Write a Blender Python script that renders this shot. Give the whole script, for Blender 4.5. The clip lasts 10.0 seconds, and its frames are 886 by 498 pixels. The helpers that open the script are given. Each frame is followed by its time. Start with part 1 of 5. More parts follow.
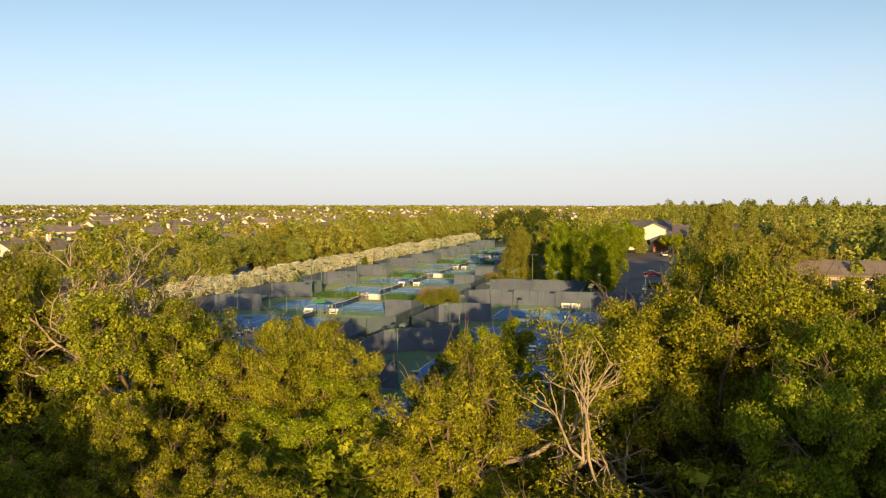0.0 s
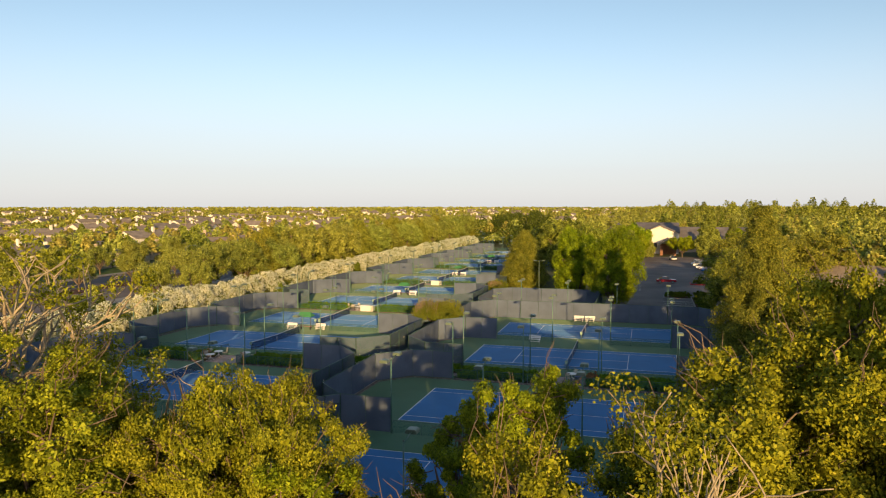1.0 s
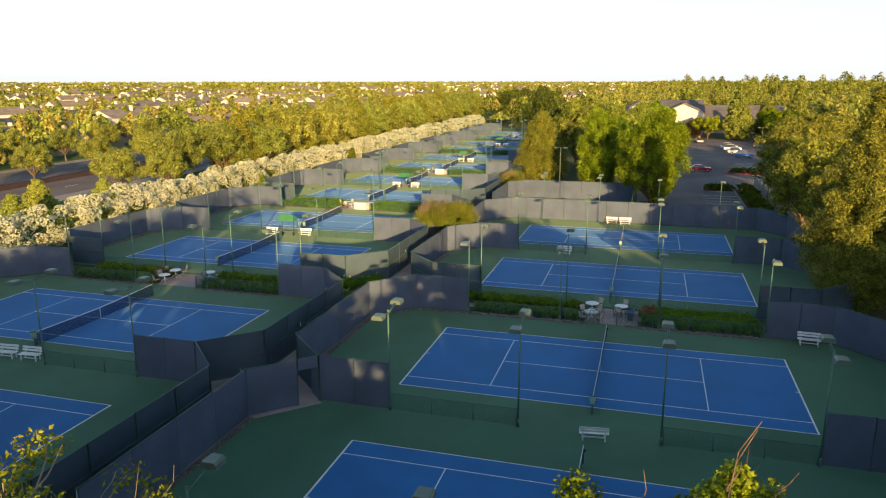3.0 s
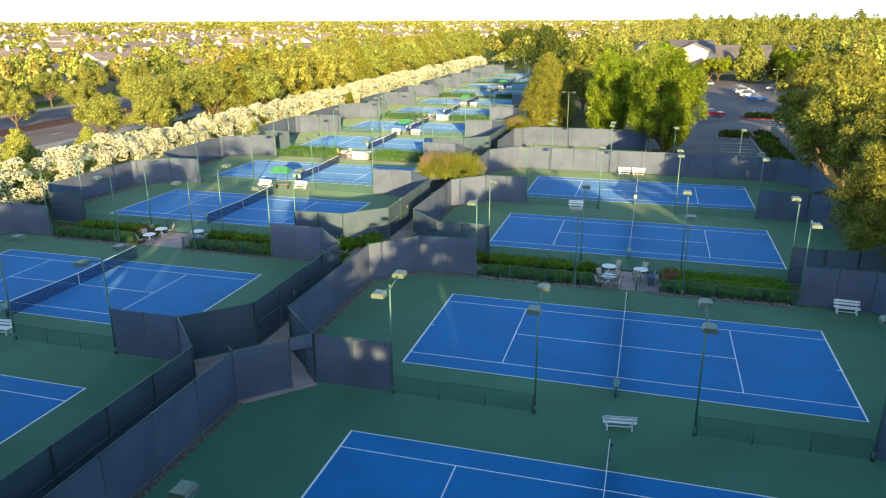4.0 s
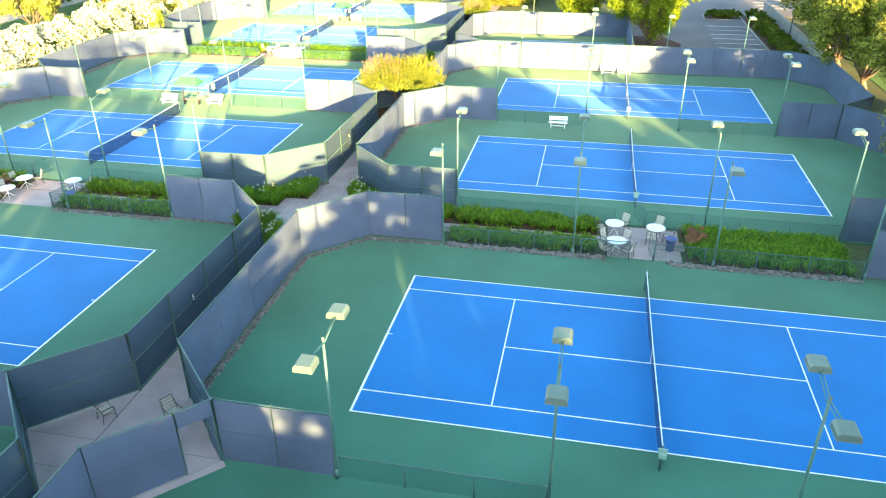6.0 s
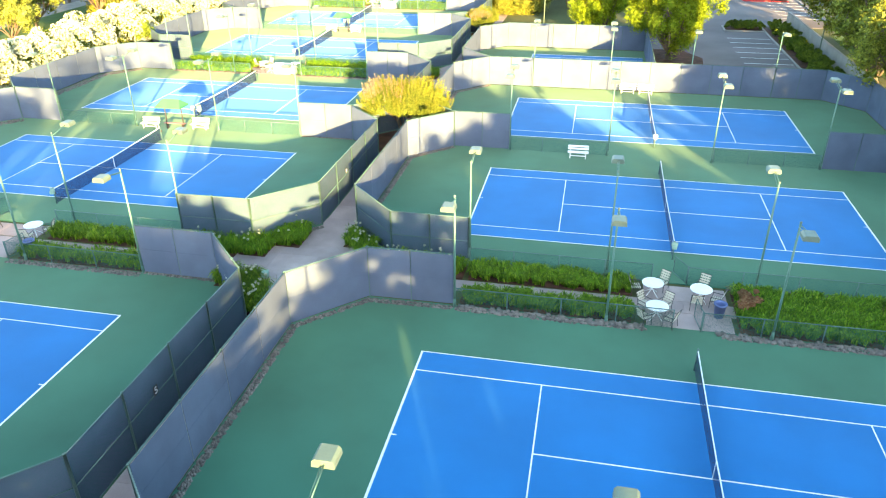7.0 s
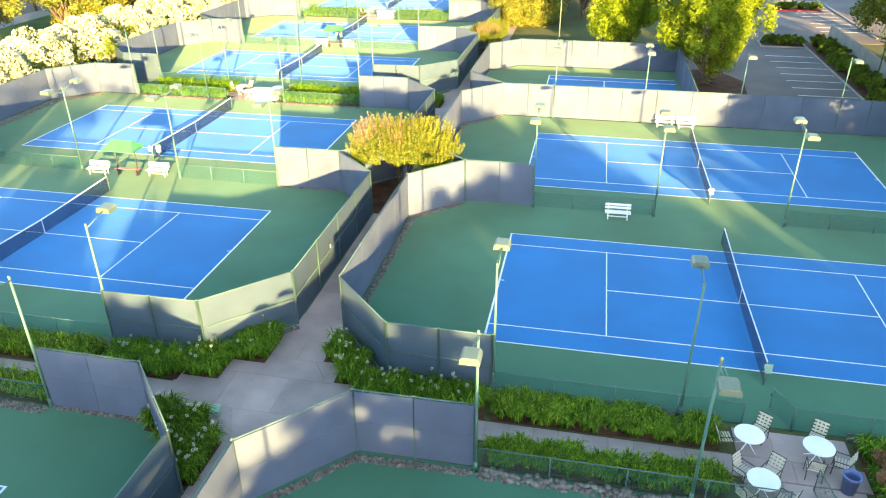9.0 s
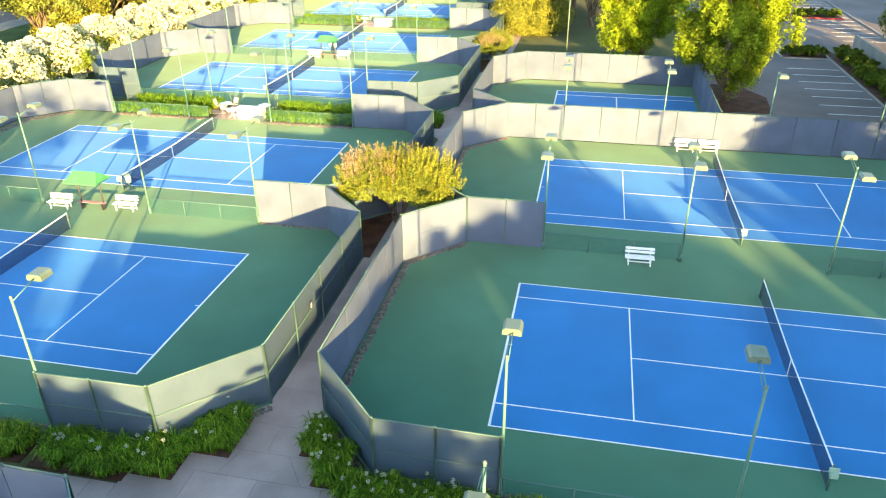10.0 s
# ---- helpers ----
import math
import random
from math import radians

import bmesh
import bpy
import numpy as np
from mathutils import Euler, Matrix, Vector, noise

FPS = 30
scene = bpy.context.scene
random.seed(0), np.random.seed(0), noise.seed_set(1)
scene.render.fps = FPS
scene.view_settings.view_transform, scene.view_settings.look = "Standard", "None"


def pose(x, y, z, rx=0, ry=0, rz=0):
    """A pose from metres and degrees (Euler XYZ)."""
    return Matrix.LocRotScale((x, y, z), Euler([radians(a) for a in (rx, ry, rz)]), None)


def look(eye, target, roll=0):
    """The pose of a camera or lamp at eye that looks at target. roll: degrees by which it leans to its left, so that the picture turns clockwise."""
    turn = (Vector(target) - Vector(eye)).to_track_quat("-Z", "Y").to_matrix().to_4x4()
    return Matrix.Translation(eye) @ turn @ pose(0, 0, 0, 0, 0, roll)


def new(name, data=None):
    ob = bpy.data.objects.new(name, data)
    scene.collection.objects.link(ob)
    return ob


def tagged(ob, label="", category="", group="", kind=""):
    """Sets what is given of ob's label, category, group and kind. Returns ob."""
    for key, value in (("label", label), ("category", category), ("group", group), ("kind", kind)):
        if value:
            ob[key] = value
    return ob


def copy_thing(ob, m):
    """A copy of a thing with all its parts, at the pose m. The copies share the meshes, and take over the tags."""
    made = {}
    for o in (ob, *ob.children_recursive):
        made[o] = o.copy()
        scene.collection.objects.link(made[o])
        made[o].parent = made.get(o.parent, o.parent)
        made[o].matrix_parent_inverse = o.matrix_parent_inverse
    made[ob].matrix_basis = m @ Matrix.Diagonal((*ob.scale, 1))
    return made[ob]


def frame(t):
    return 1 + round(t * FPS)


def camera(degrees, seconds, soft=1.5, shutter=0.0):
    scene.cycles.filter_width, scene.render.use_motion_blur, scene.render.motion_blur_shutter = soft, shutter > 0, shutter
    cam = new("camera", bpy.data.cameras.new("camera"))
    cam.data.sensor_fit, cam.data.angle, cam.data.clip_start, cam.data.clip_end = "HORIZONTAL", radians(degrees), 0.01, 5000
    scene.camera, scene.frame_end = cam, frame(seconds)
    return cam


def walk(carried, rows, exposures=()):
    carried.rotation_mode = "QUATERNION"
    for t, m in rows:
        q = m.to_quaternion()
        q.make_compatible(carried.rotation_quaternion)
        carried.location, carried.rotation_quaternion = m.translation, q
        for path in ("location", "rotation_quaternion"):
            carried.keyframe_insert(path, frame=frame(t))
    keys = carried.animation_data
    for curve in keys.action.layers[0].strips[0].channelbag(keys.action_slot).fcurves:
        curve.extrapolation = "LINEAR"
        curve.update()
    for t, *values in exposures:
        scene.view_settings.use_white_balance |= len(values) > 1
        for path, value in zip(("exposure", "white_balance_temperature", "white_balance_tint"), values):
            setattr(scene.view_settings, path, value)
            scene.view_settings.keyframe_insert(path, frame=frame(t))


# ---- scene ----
cam = camera(63.4, 10.0, 1.1)
PATH = [
    (0, (24.076, -68.058, 18.059), (23.516, -66.142, 17.932), 0.1),
    (0.5, (22.044, -62.185, 18.088), (21.488, -60.268, 17.961), 0.1),
    (1, (20.035, -56.332, 18.138), (19.486, -54.412, 18.015), 0.0),
    (1.5, (18.18, -50.67, 18.239), (17.633, -48.75, 18.12), 0.0),
    (2, (16.424, -45.712, 18.343), (15.877, -43.799, 18.138), 0.0),
    (2.5, (15.103, -41.902, 18.453), (14.566, -40.026, 18.012), 0.0),
    (2.7, (14.675, -40.72, 18.472), (14.137, -38.846, 18.029), 0.0),
    (3.8, (12.748, -35.9, 18.637), (12.221, -34.059, 18.066), -0.2),
    (4, (12.416, -34.887, 18.649), (11.891, -33.056, 18.036), -0.2),
    (4.5, (11.54, -31.955, 18.762), (11.043, -30.219, 17.903), -0.2),
    (5, (10.488, -28.333, 18.955), (10.0, -26.634, 18.02), -0.2),
    (5.5, (9.346, -24.662, 19.059), (8.984, -22.933, 18.121), -0.45),
    (5.7, (8.871, -23.206, 19.085), (8.51, -21.477, 18.147), -0.45),
    (6.8, (6.787, -15.958, 19.262), (6.422, -14.228, 18.328), -0.4),
    (7, (6.393, -14.803, 19.264), (6.03, -13.073, 18.329), -0.4),
    (7.5, (5.515, -12.107, 19.235), (5.155, -10.377, 18.299), -0.3),
    (8, (4.723, -9.466, 19.173), (4.367, -7.736, 18.235), -0.3),
    (8.5, (3.996, -6.647, 19.096), (3.641, -4.918, 18.157), -0.2),
    (9, (3.438, -3.809, 19.033), (3.082, -2.079, 18.094), -0.25),
    (9.5, (3.0, -1.07, 19.022), (2.64, 0.659, 18.084), -0.3),
    (10, (2.427, 1.803, 19.016), (2.067, 3.533, 18.078), -0.3),
]
EXPOSURE = [(0, 1.4, 7050, 19), (1.5, 1.4, 7050, 19), (2.5, 1.52, 7050, 22), (2.7, 1.64, 6950, 20), (3.8, 2.26, 6100, 16), (4.0, 2.48, 5850, 14), (4.5, 3.25, 5800, 8), (5.5, 4.05, 6250, 8), (7, 3.98, 6640, 10), (8.5, 3.85, 6700, 11), (10, 3.55, 6640, 11)]
walk(cam, [(t, look(eye, target, roll)) for t, eye, target, roll in PATH], EXPOSURE)
SKY_STRENGTH, SUN_STRENGTH = 0.08, 2.6

# ---- world, sun, exposure ----
SUN_AZ, SUN_EL = radians(157.7), radians(9.2)
world = bpy.data.worlds.new("sky")
scene.world = world
world.use_nodes = True
wn = world.node_tree.nodes
sky = wn.new("ShaderNodeTexSky")
sky.sky_type = "NISHITA"
sky.sun_disc = False
sky.sun_elevation, sky.sun_rotation = SUN_EL, SUN_AZ
sky.altitude, sky.air_density, sky.dust_density, sky.ozone_density = 0, 0.6, 0.6, 1.0
wn["Background"].inputs["Strength"].default_value = SKY_STRENGTH
pale = wn.new("ShaderNodeHueSaturation")
pale.inputs["Hue"].default_value, pale.inputs["Saturation"].default_value, pale.inputs["Value"].default_value = 0.478, 0.92, 1.0
world.node_tree.links.new(sky.outputs[0], pale.inputs["Color"])
# dusty evening haze all round the horizon
up = wn.new("ShaderNodeSeparateXYZ")
world.node_tree.links.new(wn.new("ShaderNodeTexCoord").outputs["Generated"], up.inputs[0])
low = wn.new("ShaderNodeMapRange")
low.interpolation_type = "SMOOTHERSTEP"
for key, v in (("From Min", -0.02), ("From Max", 0.28), ("To Min", 0.85), ("To Max", 0.0)):
    low.inputs[key].default_value = v
world.node_tree.links.new(up.outputs["Z"], low.inputs["Value"])
haze = wn.new("ShaderNodeMix")
haze.data_type = "RGBA"
haze.inputs["B"].default_value = (3.1, 3.45, 3.62, 1)
world.node_tree.links.new(low.outputs[0], haze.inputs["Factor"])
world.node_tree.links.new(pale.outputs[0], haze.inputs["A"])
world.node_tree.links.new(haze.outputs["Result"], wn["Background"].inputs["Color"])
sun = new("sun", bpy.data.lights.new("sun", "SUN"))
sun.data.energy, sun.data.angle, sun.data.color = SUN_STRENGTH, radians(0.6), (1.0, 0.69, 0.28)
sun.matrix_world = look((0.379 * 100, -0.925 * 100, 100 * math.tan(SUN_EL)), (0, 0, 0))

# ---- mesh helpers ----
rng = np.random.default_rng(7)


class G:
    """Collects vertices and faces of one mesh."""

    def __init__(self):
        self.v, self.f = [], []

    def add(self, verts, faces):
        n = len(self.v)
        self.v += [tuple(p) for p in verts]
        self.f += [tuple(i + n for i in q) for q in faces]
        return self

    def box(self, c, s, rz=0.0, rx=0.0):
        hx, hy, hz = s[0] / 2, s[1] / 2, s[2] / 2
        m = pose(c[0], c[1], c[2], rx, 0, rz)
        p = [m @ Vector((x, y, z)) for z in (-hz, hz) for x, y in ((-hx, -hy), (hx, -hy), (hx, hy), (-hx, hy))]
        return self.add(p, [(3, 2, 1, 0), (4, 5, 6, 7), (0, 1, 5, 4), (1, 2, 6, 5), (2, 3, 7, 6), (3, 0, 4, 7)])

    def prism(self, poly, z0, z1):
        n = len(poly)
        v = [(x, y, z0) for x, y in poly] + [(x, y, z1) for x, y in poly]
        f = [tuple(range(n - 1, -1, -1)), tuple(range(n, 2 * n))]
        f += [(i, (i + 1) % n, n + (i + 1) % n, n + i) for i in range(n)]
        return self.add(v, f)

    def rect(self, x0, y0, x1, y1, z0, z1):
        return self.prism([(x0, y0), (x1, y0), (x1, y1), (x0, y1)], z0, z1)

    def tube(self, a, b, r0, r1=None, n=8, cap=True):
        r1 = r0 if r1 is None else r1
        a, b = Vector(a), Vector(b)
        d = (b - a).normalized()
        u = d.orthogonal().normalized()
        w = d.cross(u)
        ring = [(math.cos(2 * math.pi * i / n), math.sin(2 * math.pi * i / n)) for i in range(n)]
        v = [a + r0 * (c * u + s * w) for c, s in ring] + [b + r1 * (c * u + s * w) for c, s in ring]
        f = [(i, (i + 1) % n, n + (i + 1) % n, n + i) for i in range(n)]
        if cap:
            f += [tuple(range(n - 1, -1, -1)), tuple(range(n, 2 * n))]
        return self.add(v, f)

    def lathe(self, profile, n=20, c=(0, 0, 0)):
        k = len(profile)
        v = [(c[0] + r * math.cos(2 * math.pi * i / n), c[1] + r * math.sin(2 * math.pi * i / n), c[2] + z) for r, z in profile for i in range(n)]
        f = [(j * n + i, j * n + (i + 1) % n, (j + 1) * n + (i + 1) % n, (j + 1) * n + i) for j in range(k - 1) for i in range(n)]
        return self.add(v, f)


def mesh_of(name, g, material, smooth=False, bevel=0.0):
    me = bpy.data.meshes.new(name)
    me.from_pydata(g.v, [], g.f)
    if bevel:
        bm = bmesh.new()
        bm.from_mesh(me)
        bmesh.ops.bevel(bm, geom=bm.edges[:], offset=bevel, segments=1, affect="EDGES", clamp_overlap=True)
        bm.to_mesh(me)
        bm.free()
    if smooth:
        me.shade_smooth()
    me.materials.append(material)
    me.update()
    return me


def part(name, g, material, parent, label="", smooth=False, bevel=0.0, at=None):
    """Links one mesh as a part of its parent; g is a G or a finished mesh."""
    me = g if isinstance(g, bpy.types.Mesh) else mesh_of(name, g, material, smooth, bevel)
    ob = new(name, me)
    ob.parent = parent
    if at is not None:
        ob.matrix_basis = at
    return tagged(ob, label)


def solid(name, g, material, label="", category="", group="", kind="", smooth=False, bevel=0.0):
    return tagged(new(name, mesh_of(name, g, material, smooth, bevel)), label, category, group, kind)


def thing(name, label, category, group="", kind="", at=None):
    ob = new(name)
    ob.empty_display_size = 0.3
    if at is not None:
        ob.matrix_basis = at
    return tagged(ob, label, category, group, kind)


# ---- materials ----
def nodes_of(name):
    m = bpy.data.materials.new(name)
    m.use_nodes = True
    t = m.node_tree
    return m, t.nodes, t.links, t.nodes["Principled BSDF"], t.nodes["Material Output"]


def noise_at(n, l, scale, detail=4.0, src=None):
    t = n.new("ShaderNodeTexNoise")
    t.inputs["Scale"].default_value, t.inputs["Detail"].default_value = scale, detail
    if src is None:
        src = n.new("ShaderNodeNewGeometry").outputs["Position"]
    l.new(src, t.inputs["Vector"])
    return t.outputs["Fac"]


def ramp(n, l, fac, stops):
    r = n.new("ShaderNodeValToRGB")
    e = r.color_ramp.elements
    while len(e) < len(stops):
        e.new(0.5)
    for q, (p, c) in zip(e, stops):
        q.position, q.color = p, (*c, 1)
    l.new(fac, r.inputs["Fac"])
    return r.outputs["Color"]


def mult(n, l, a, b, fac=1.0):
    m = n.new("ShaderNodeMix")
    m.data_type, m.blend_type = "RGBA", "MULTIPLY"
    m.inputs["Factor"].default_value = fac
    l.new(a, m.inputs["A"])
    l.new(b, m.inputs["B"])
    return m.outputs["Result"]


def shade(c, k):
    return tuple(min(1.0, v * k) for v in c)


def surface(name, c, rough=0.8, var=0.25, big=0.35, fine=12.0, bump=0.0, spec=0.3, metal=0.0, rnd=0.0, grit=0.0, warm_sheen=0.0, isle=0.0):
    """A plain surface: large stains and fine grain over colour c, with relief."""
    m, n, l, b, o = nodes_of(name)
    col = ramp(n, l, noise_at(n, l, big, 5.0), [(0.3, shade(c, 1 - var)), (0.7, shade(c, 1 + var))])
    f = noise_at(n, l, fine, 6.0)
    g = ramp(n, l, f, [(0.25, (1 - var * 0.7,) * 3), (0.75, (1, 1, 1))])
    col = mult(n, l, col, g)
    if rnd:
        r = n.new("ShaderNodeObjectInfo").outputs["Random"]
        col = mult(n, l, col, ramp(n, l, r, [(0, (1 - rnd,) * 3), (1, (1, 1, 1))]))
    if isle:
        r = n.new("ShaderNodeNewGeometry").outputs["Random Per Island"]
        col = mult(n, l, col, ramp(n, l, r, [(0, (1 - isle,) * 3), (1, (1, 1, 1))]))
    l.new(col, b.inputs["Base Color"])
    b.inputs["Roughness"].default_value, b.inputs["Metallic"].default_value = rough, metal
    b.inputs["Specular IOR Level"].default_value = spec
    b.inputs["Diffuse Roughness"].default_value = grit
    # sheen tinted like the low sun, painting its warm glare into the surface
    b.inputs["Sheen Weight"].default_value, b.inputs["Sheen Roughness"].default_value = warm_sheen, 0.6
    b.inputs["Sheen Tint"].default_value = (1.0, 0.74, 0.30, 1)
    if bump:
        u = n.new("ShaderNodeBump")
        u.inputs["Strength"].default_value, u.inputs["Distance"].default_value = bump, 0.02
        l.new(f, u.inputs["Height"])
        l.new(u.outputs["Normal"], b.inputs["Normal"])
    return m


def foliage(name, dark, light, tip=None, through_light=0.35, rough=0.55, patch=0.5):
    """Leaves: each leaf its own shade, patches over the crown, light passing through."""
    m, n, l, b, o = nodes_of(name)
    r = n.new("ShaderNodeNewGeometry").outputs["Random Per Island"]
    stops = [(0.0, dark), (0.75, light), (1.0, tip or light)]
    col = ramp(n, l, r, stops)
    col = mult(n, l, col, ramp(n, l, noise_at(n, l, patch, 2.0), [(0.35, (0.62, 0.66, 0.6)), (0.65, (1, 1, 1))]))
    q = n.new("ShaderNodeObjectInfo").outputs["Random"]
    col = mult(n, l, col, ramp(n, l, q, [(0, (0.75, 0.8, 0.75)), (0.5, (1, 0.95, 0.85)), (1, (0.9, 1, 0.9))]))
    l.new(col, b.inputs["Base Color"])
    b.inputs["Roughness"].default_value, b.inputs["Specular IOR Level"].default_value = rough, 0.12
    t = n.new("ShaderNodeBsdfTranslucent")
    l.new(col, t.inputs["Color"])
    x = n.new("ShaderNodeMixShader")
    x.inputs["Fac"].default_value = through_light
    l.new(b.outputs[0], x.inputs[1])
    l.new(t.outputs[0], x.inputs[2])
    l.new(x.outputs[0], o.inputs["Surface"])
    return m


def woven(name, c, cell, width, diagonal=True, rough=0.6):
    """Wire mesh or netting: wires of the given width in cells, open between them."""
    m, n, l, b, o = nodes_of(name)
    s = n.new("ShaderNodeSeparateXYZ")
    l.new(n.new("ShaderNodeTexCoord").outputs["Object"], s.inputs[0])

    def op(kind, a, v=None, w=None):
        q = n.new("ShaderNodeMath")
        q.operation = kind
        l.new(a, q.inputs[0])
        if v is not None:
            q.inputs[1].default_value = v
        if w is not None:
            l.new(w, q.inputs[1])
        return q.outputs[0]

    x, z = s.outputs["X"], s.outputs["Z"]
    pairs = [op("ADD", x, w=z), op("SUBTRACT", x, w=z)] if diagonal else [x, z]
    hits = [op("LESS_THAN", op("FRACT", op("DIVIDE", a, cell)), width) for a in pairs]
    wire = op("MAXIMUM", hits[0], w=hits[1])
    b.inputs["Base Color"].default_value = (*c, 1)
    b.inputs["Roughness"].default_value = rough
    t = n.new("ShaderNodeBsdfTransparent")
    mx = n.new("ShaderNodeMixShader")
    l.new(wire, mx.inputs["Fac"])
    l.new(t.outputs[0], mx.inputs[1])
    l.new(b.outputs[0], mx.inputs[2])
    l.new(mx.outputs[0], o.inputs["Surface"])
    return m


def fabric(name, c, through_light=0.3):
    m, n, l, b, o = nodes_of(name)
    col = ramp(n, l, noise_at(n, l, 0.5, 5.0), [(0.3, shade(c, 0.85)), (0.7, shade(c, 1.12))])
    col = mult(n, l, col, ramp(n, l, noise_at(n, l, 60.0, 2.0), [(0.3, (0.86,) * 3), (0.7, (1, 1, 1))]))
    r = n.new("ShaderNodeObjectInfo").outputs["Random"]
    col = mult(n, l, col, ramp(n, l, r, [(0, (0.88, 0.88, 0.9)), (1, (1, 1, 1))]))
    l.new(col, b.inputs["Base Color"])
    b.inputs["Roughness"].default_value, b.inputs["Specular IOR Level"].default_value = 0.85, 0.15
    u = n.new("ShaderNodeBump")
    u.inputs["Strength"].default_value, u.inputs["Distance"].default_value = 0.5, 0.05
    l.new(noise_at(n, l, 1.3, 3.0), u.inputs["Height"])
    l.new(u.outputs["Normal"], b.inputs["Normal"])
    t = n.new("ShaderNodeBsdfTranslucent")
    l.new(col, t.inputs["Color"])
    x = n.new("ShaderNodeMixShader")
    x.inputs["Fac"].default_value = through_light
    l.new(b.outputs[0], x.inputs[1])
    l.new(t.outputs[0], x.inputs[2])
    l.new(x.outputs[0], o.inputs["Surface"])
    return m


GRASS = surface("dry_grass_ground", (0.10, 0.11, 0.04), 0.95, 0.45, 0.05, 3.0, 0.5)
LAWN = surface("mown_lawn", (0.09, 0.16, 0.035), 0.95, 0.3, 0.3, 9.0, 0.5)
# the warm sheen of both acrylics stands in for sun glare on the courts
COURT_GREEN = surface("green_acrylic", (0.043, 0.168, 0.112), 0.75, 0.16, 0.22, 25.0, 0.12, 0.1, warm_sheen=0.15, grit=0.4)
COURT_BLUE = surface("blue_acrylic", (0.004, 0.176, 0.455), 0.75, 0.12, 0.25, 25.0, 0.10, 0.1, warm_sheen=0.115, grit=0.4)
LINE = surface("white_line_paint", (0.80, 0.80, 0.78), 0.6, 0.08, 1.0, 30.0)
CONCRETE = surface("walk_concrete", (0.445, 0.345, 0.32), 0.9, 0.2, 0.5, 18.0, 0.25, rnd=0.14)
ASPHALT = surface("asphalt", (0.185, 0.158, 0.155), 0.9, 0.25, 0.12, 14.0, 0.3)
KERB = surface("kerb_concrete", (0.34, 0.32, 0.29), 0.9, 0.15, 0.6, 14.0, 0.2)
MULCH = surface("bark_mulch", (0.11, 0.05, 0.03), 0.95, 0.4, 1.2, 22.0, 0.8)
STONE = surface("river_cobble", (0.27, 0.235, 0.205), 0.85, 0.25, 2.0, 20.0, 0.3, rnd=0.35, isle=0.62)
GREEN_STEEL = surface("green_painted_steel", (0.08, 0.15, 0.13), 0.45, 0.12, 0.8, 20.0, 0.0, 0.4)
POLE_PAINT = surface("pale_green_pole_paint", (0.10, 0.205, 0.155), 0.42, 0.12, 0.8, 16.0, 0.0, 0.4)
LAMP_CASE = surface("pale_lamp_housing", (0.125, 0.17, 0.125), 0.4, 0.12, 1.5, 12.0, 0.0, 0.4)
LENS = surface("lamp_lens", (0.55, 0.56, 0.52), 0.2, 0.05, 2.0, 12.0, 0.0, 0.5)
SCREEN = fabric("grey_windscreen_cloth", (0.136, 0.171, 0.238), 0.12)
LINK = woven("green_chain_link", (0.022, 0.095, 0.095), 0.06, 0.14)
LINK_LOW = woven("green_low_chain_link", (0.02, 0.10, 0.08), 0.055, 0.15)
NET = woven("black_netting", (0.005, 0.012, 0.06), 0.05, 0.40, False)
CANVAS = surface("white_canvas_band", (0.78, 0.78, 0.76), 0.8, 0.06, 2.0, 20.0)
WHITE_WOOD = surface("white_painted_wood", (0.84, 0.83, 0.80), 0.55, 0.08, 2.0, 15.0, 0.1)
WHITE_TOP = surface("white_table_laminate", (0.82, 0.81, 0.78), 0.4, 0.05, 2.0, 15.0)
DARK_METAL = surface("dark_bronze_metal", (0.05, 0.045, 0.04), 0.45, 0.2, 2.0, 20.0, 0.0, 0.4)
STRAP = surface("cream_vinyl_strap", (0.58, 0.52, 0.40), 0.6, 0.1, 2.0, 20.0)
BIN_BLUE = surface("grey_blue_plastic", (0.12, 0.16, 0.32), 0.5, 0.12, 2.0, 12.0)
AWNING = surface("green_canvas_awning", (0.06, 0.25, 0.09), 0.7, 0.12, 1.2, 20.0, 0.1)
RED_WOOD = surface("faded_red_wood", (0.34, 0.17, 0.16), 0.7, 0.15, 2.0, 18.0, 0.15)
COOLER = surface("pale_green_plastic", (0.30, 0.44, 0.34), 0.5, 0.1, 2.0, 15.0)
BARK = surface("grey_brown_bark", (0.17, 0.125, 0.085), 0.9, 0.3, 1.5, 14.0, 0.7)
DEAD_WOOD = surface("bleached_dead_wood", (0.36, 0.30, 0.205), 0.9, 0.25, 1.5, 14.0, 0.5)
LEAF_NEAR = foliage("olive_green_leaf", (0.13, 0.17, 0.010), (0.37, 0.45, 0.024), (0.50, 0.55, 0.04), 0.26)
LEAF_NEAR_B = foliage("dry_olive_leaf", (0.13, 0.145, 0.012), (0.39, 0.41, 0.03), (0.52, 0.50, 0.045), 0.24)
LEAF_DARK = foliage("dark_green_leaf", (0.045, 0.065, 0.010), (0.13, 0.15, 0.02), (0.20, 0.20, 0.03), 0.25)
LEAF_PINE = foliage("golden_conifer_needles", (0.11, 0.135, 0.02), (0.36, 0.355, 0.05), (0.46, 0.44, 0.075), 0.12, patch=0.9)
LEAF_LIME = foliage("lime_green_leaf", (0.20, 0.28, 0.014), (0.43, 0.52, 0.028), (0.55, 0.60, 0.05), 0.46)
LEAF_MYRTLE = foliage("yellow_green_myrtle_leaf", (0.13, 0.17, 0.022), (0.27, 0.32, 0.045), (0.38, 0.39, 0.08), 0.3)
GOLD_SPRAY = foliage("golden_seed_spray", (0.19, 0.215, 0.025), (0.33, 0.36, 0.04), (0.42, 0.40, 0.075), 0.3)
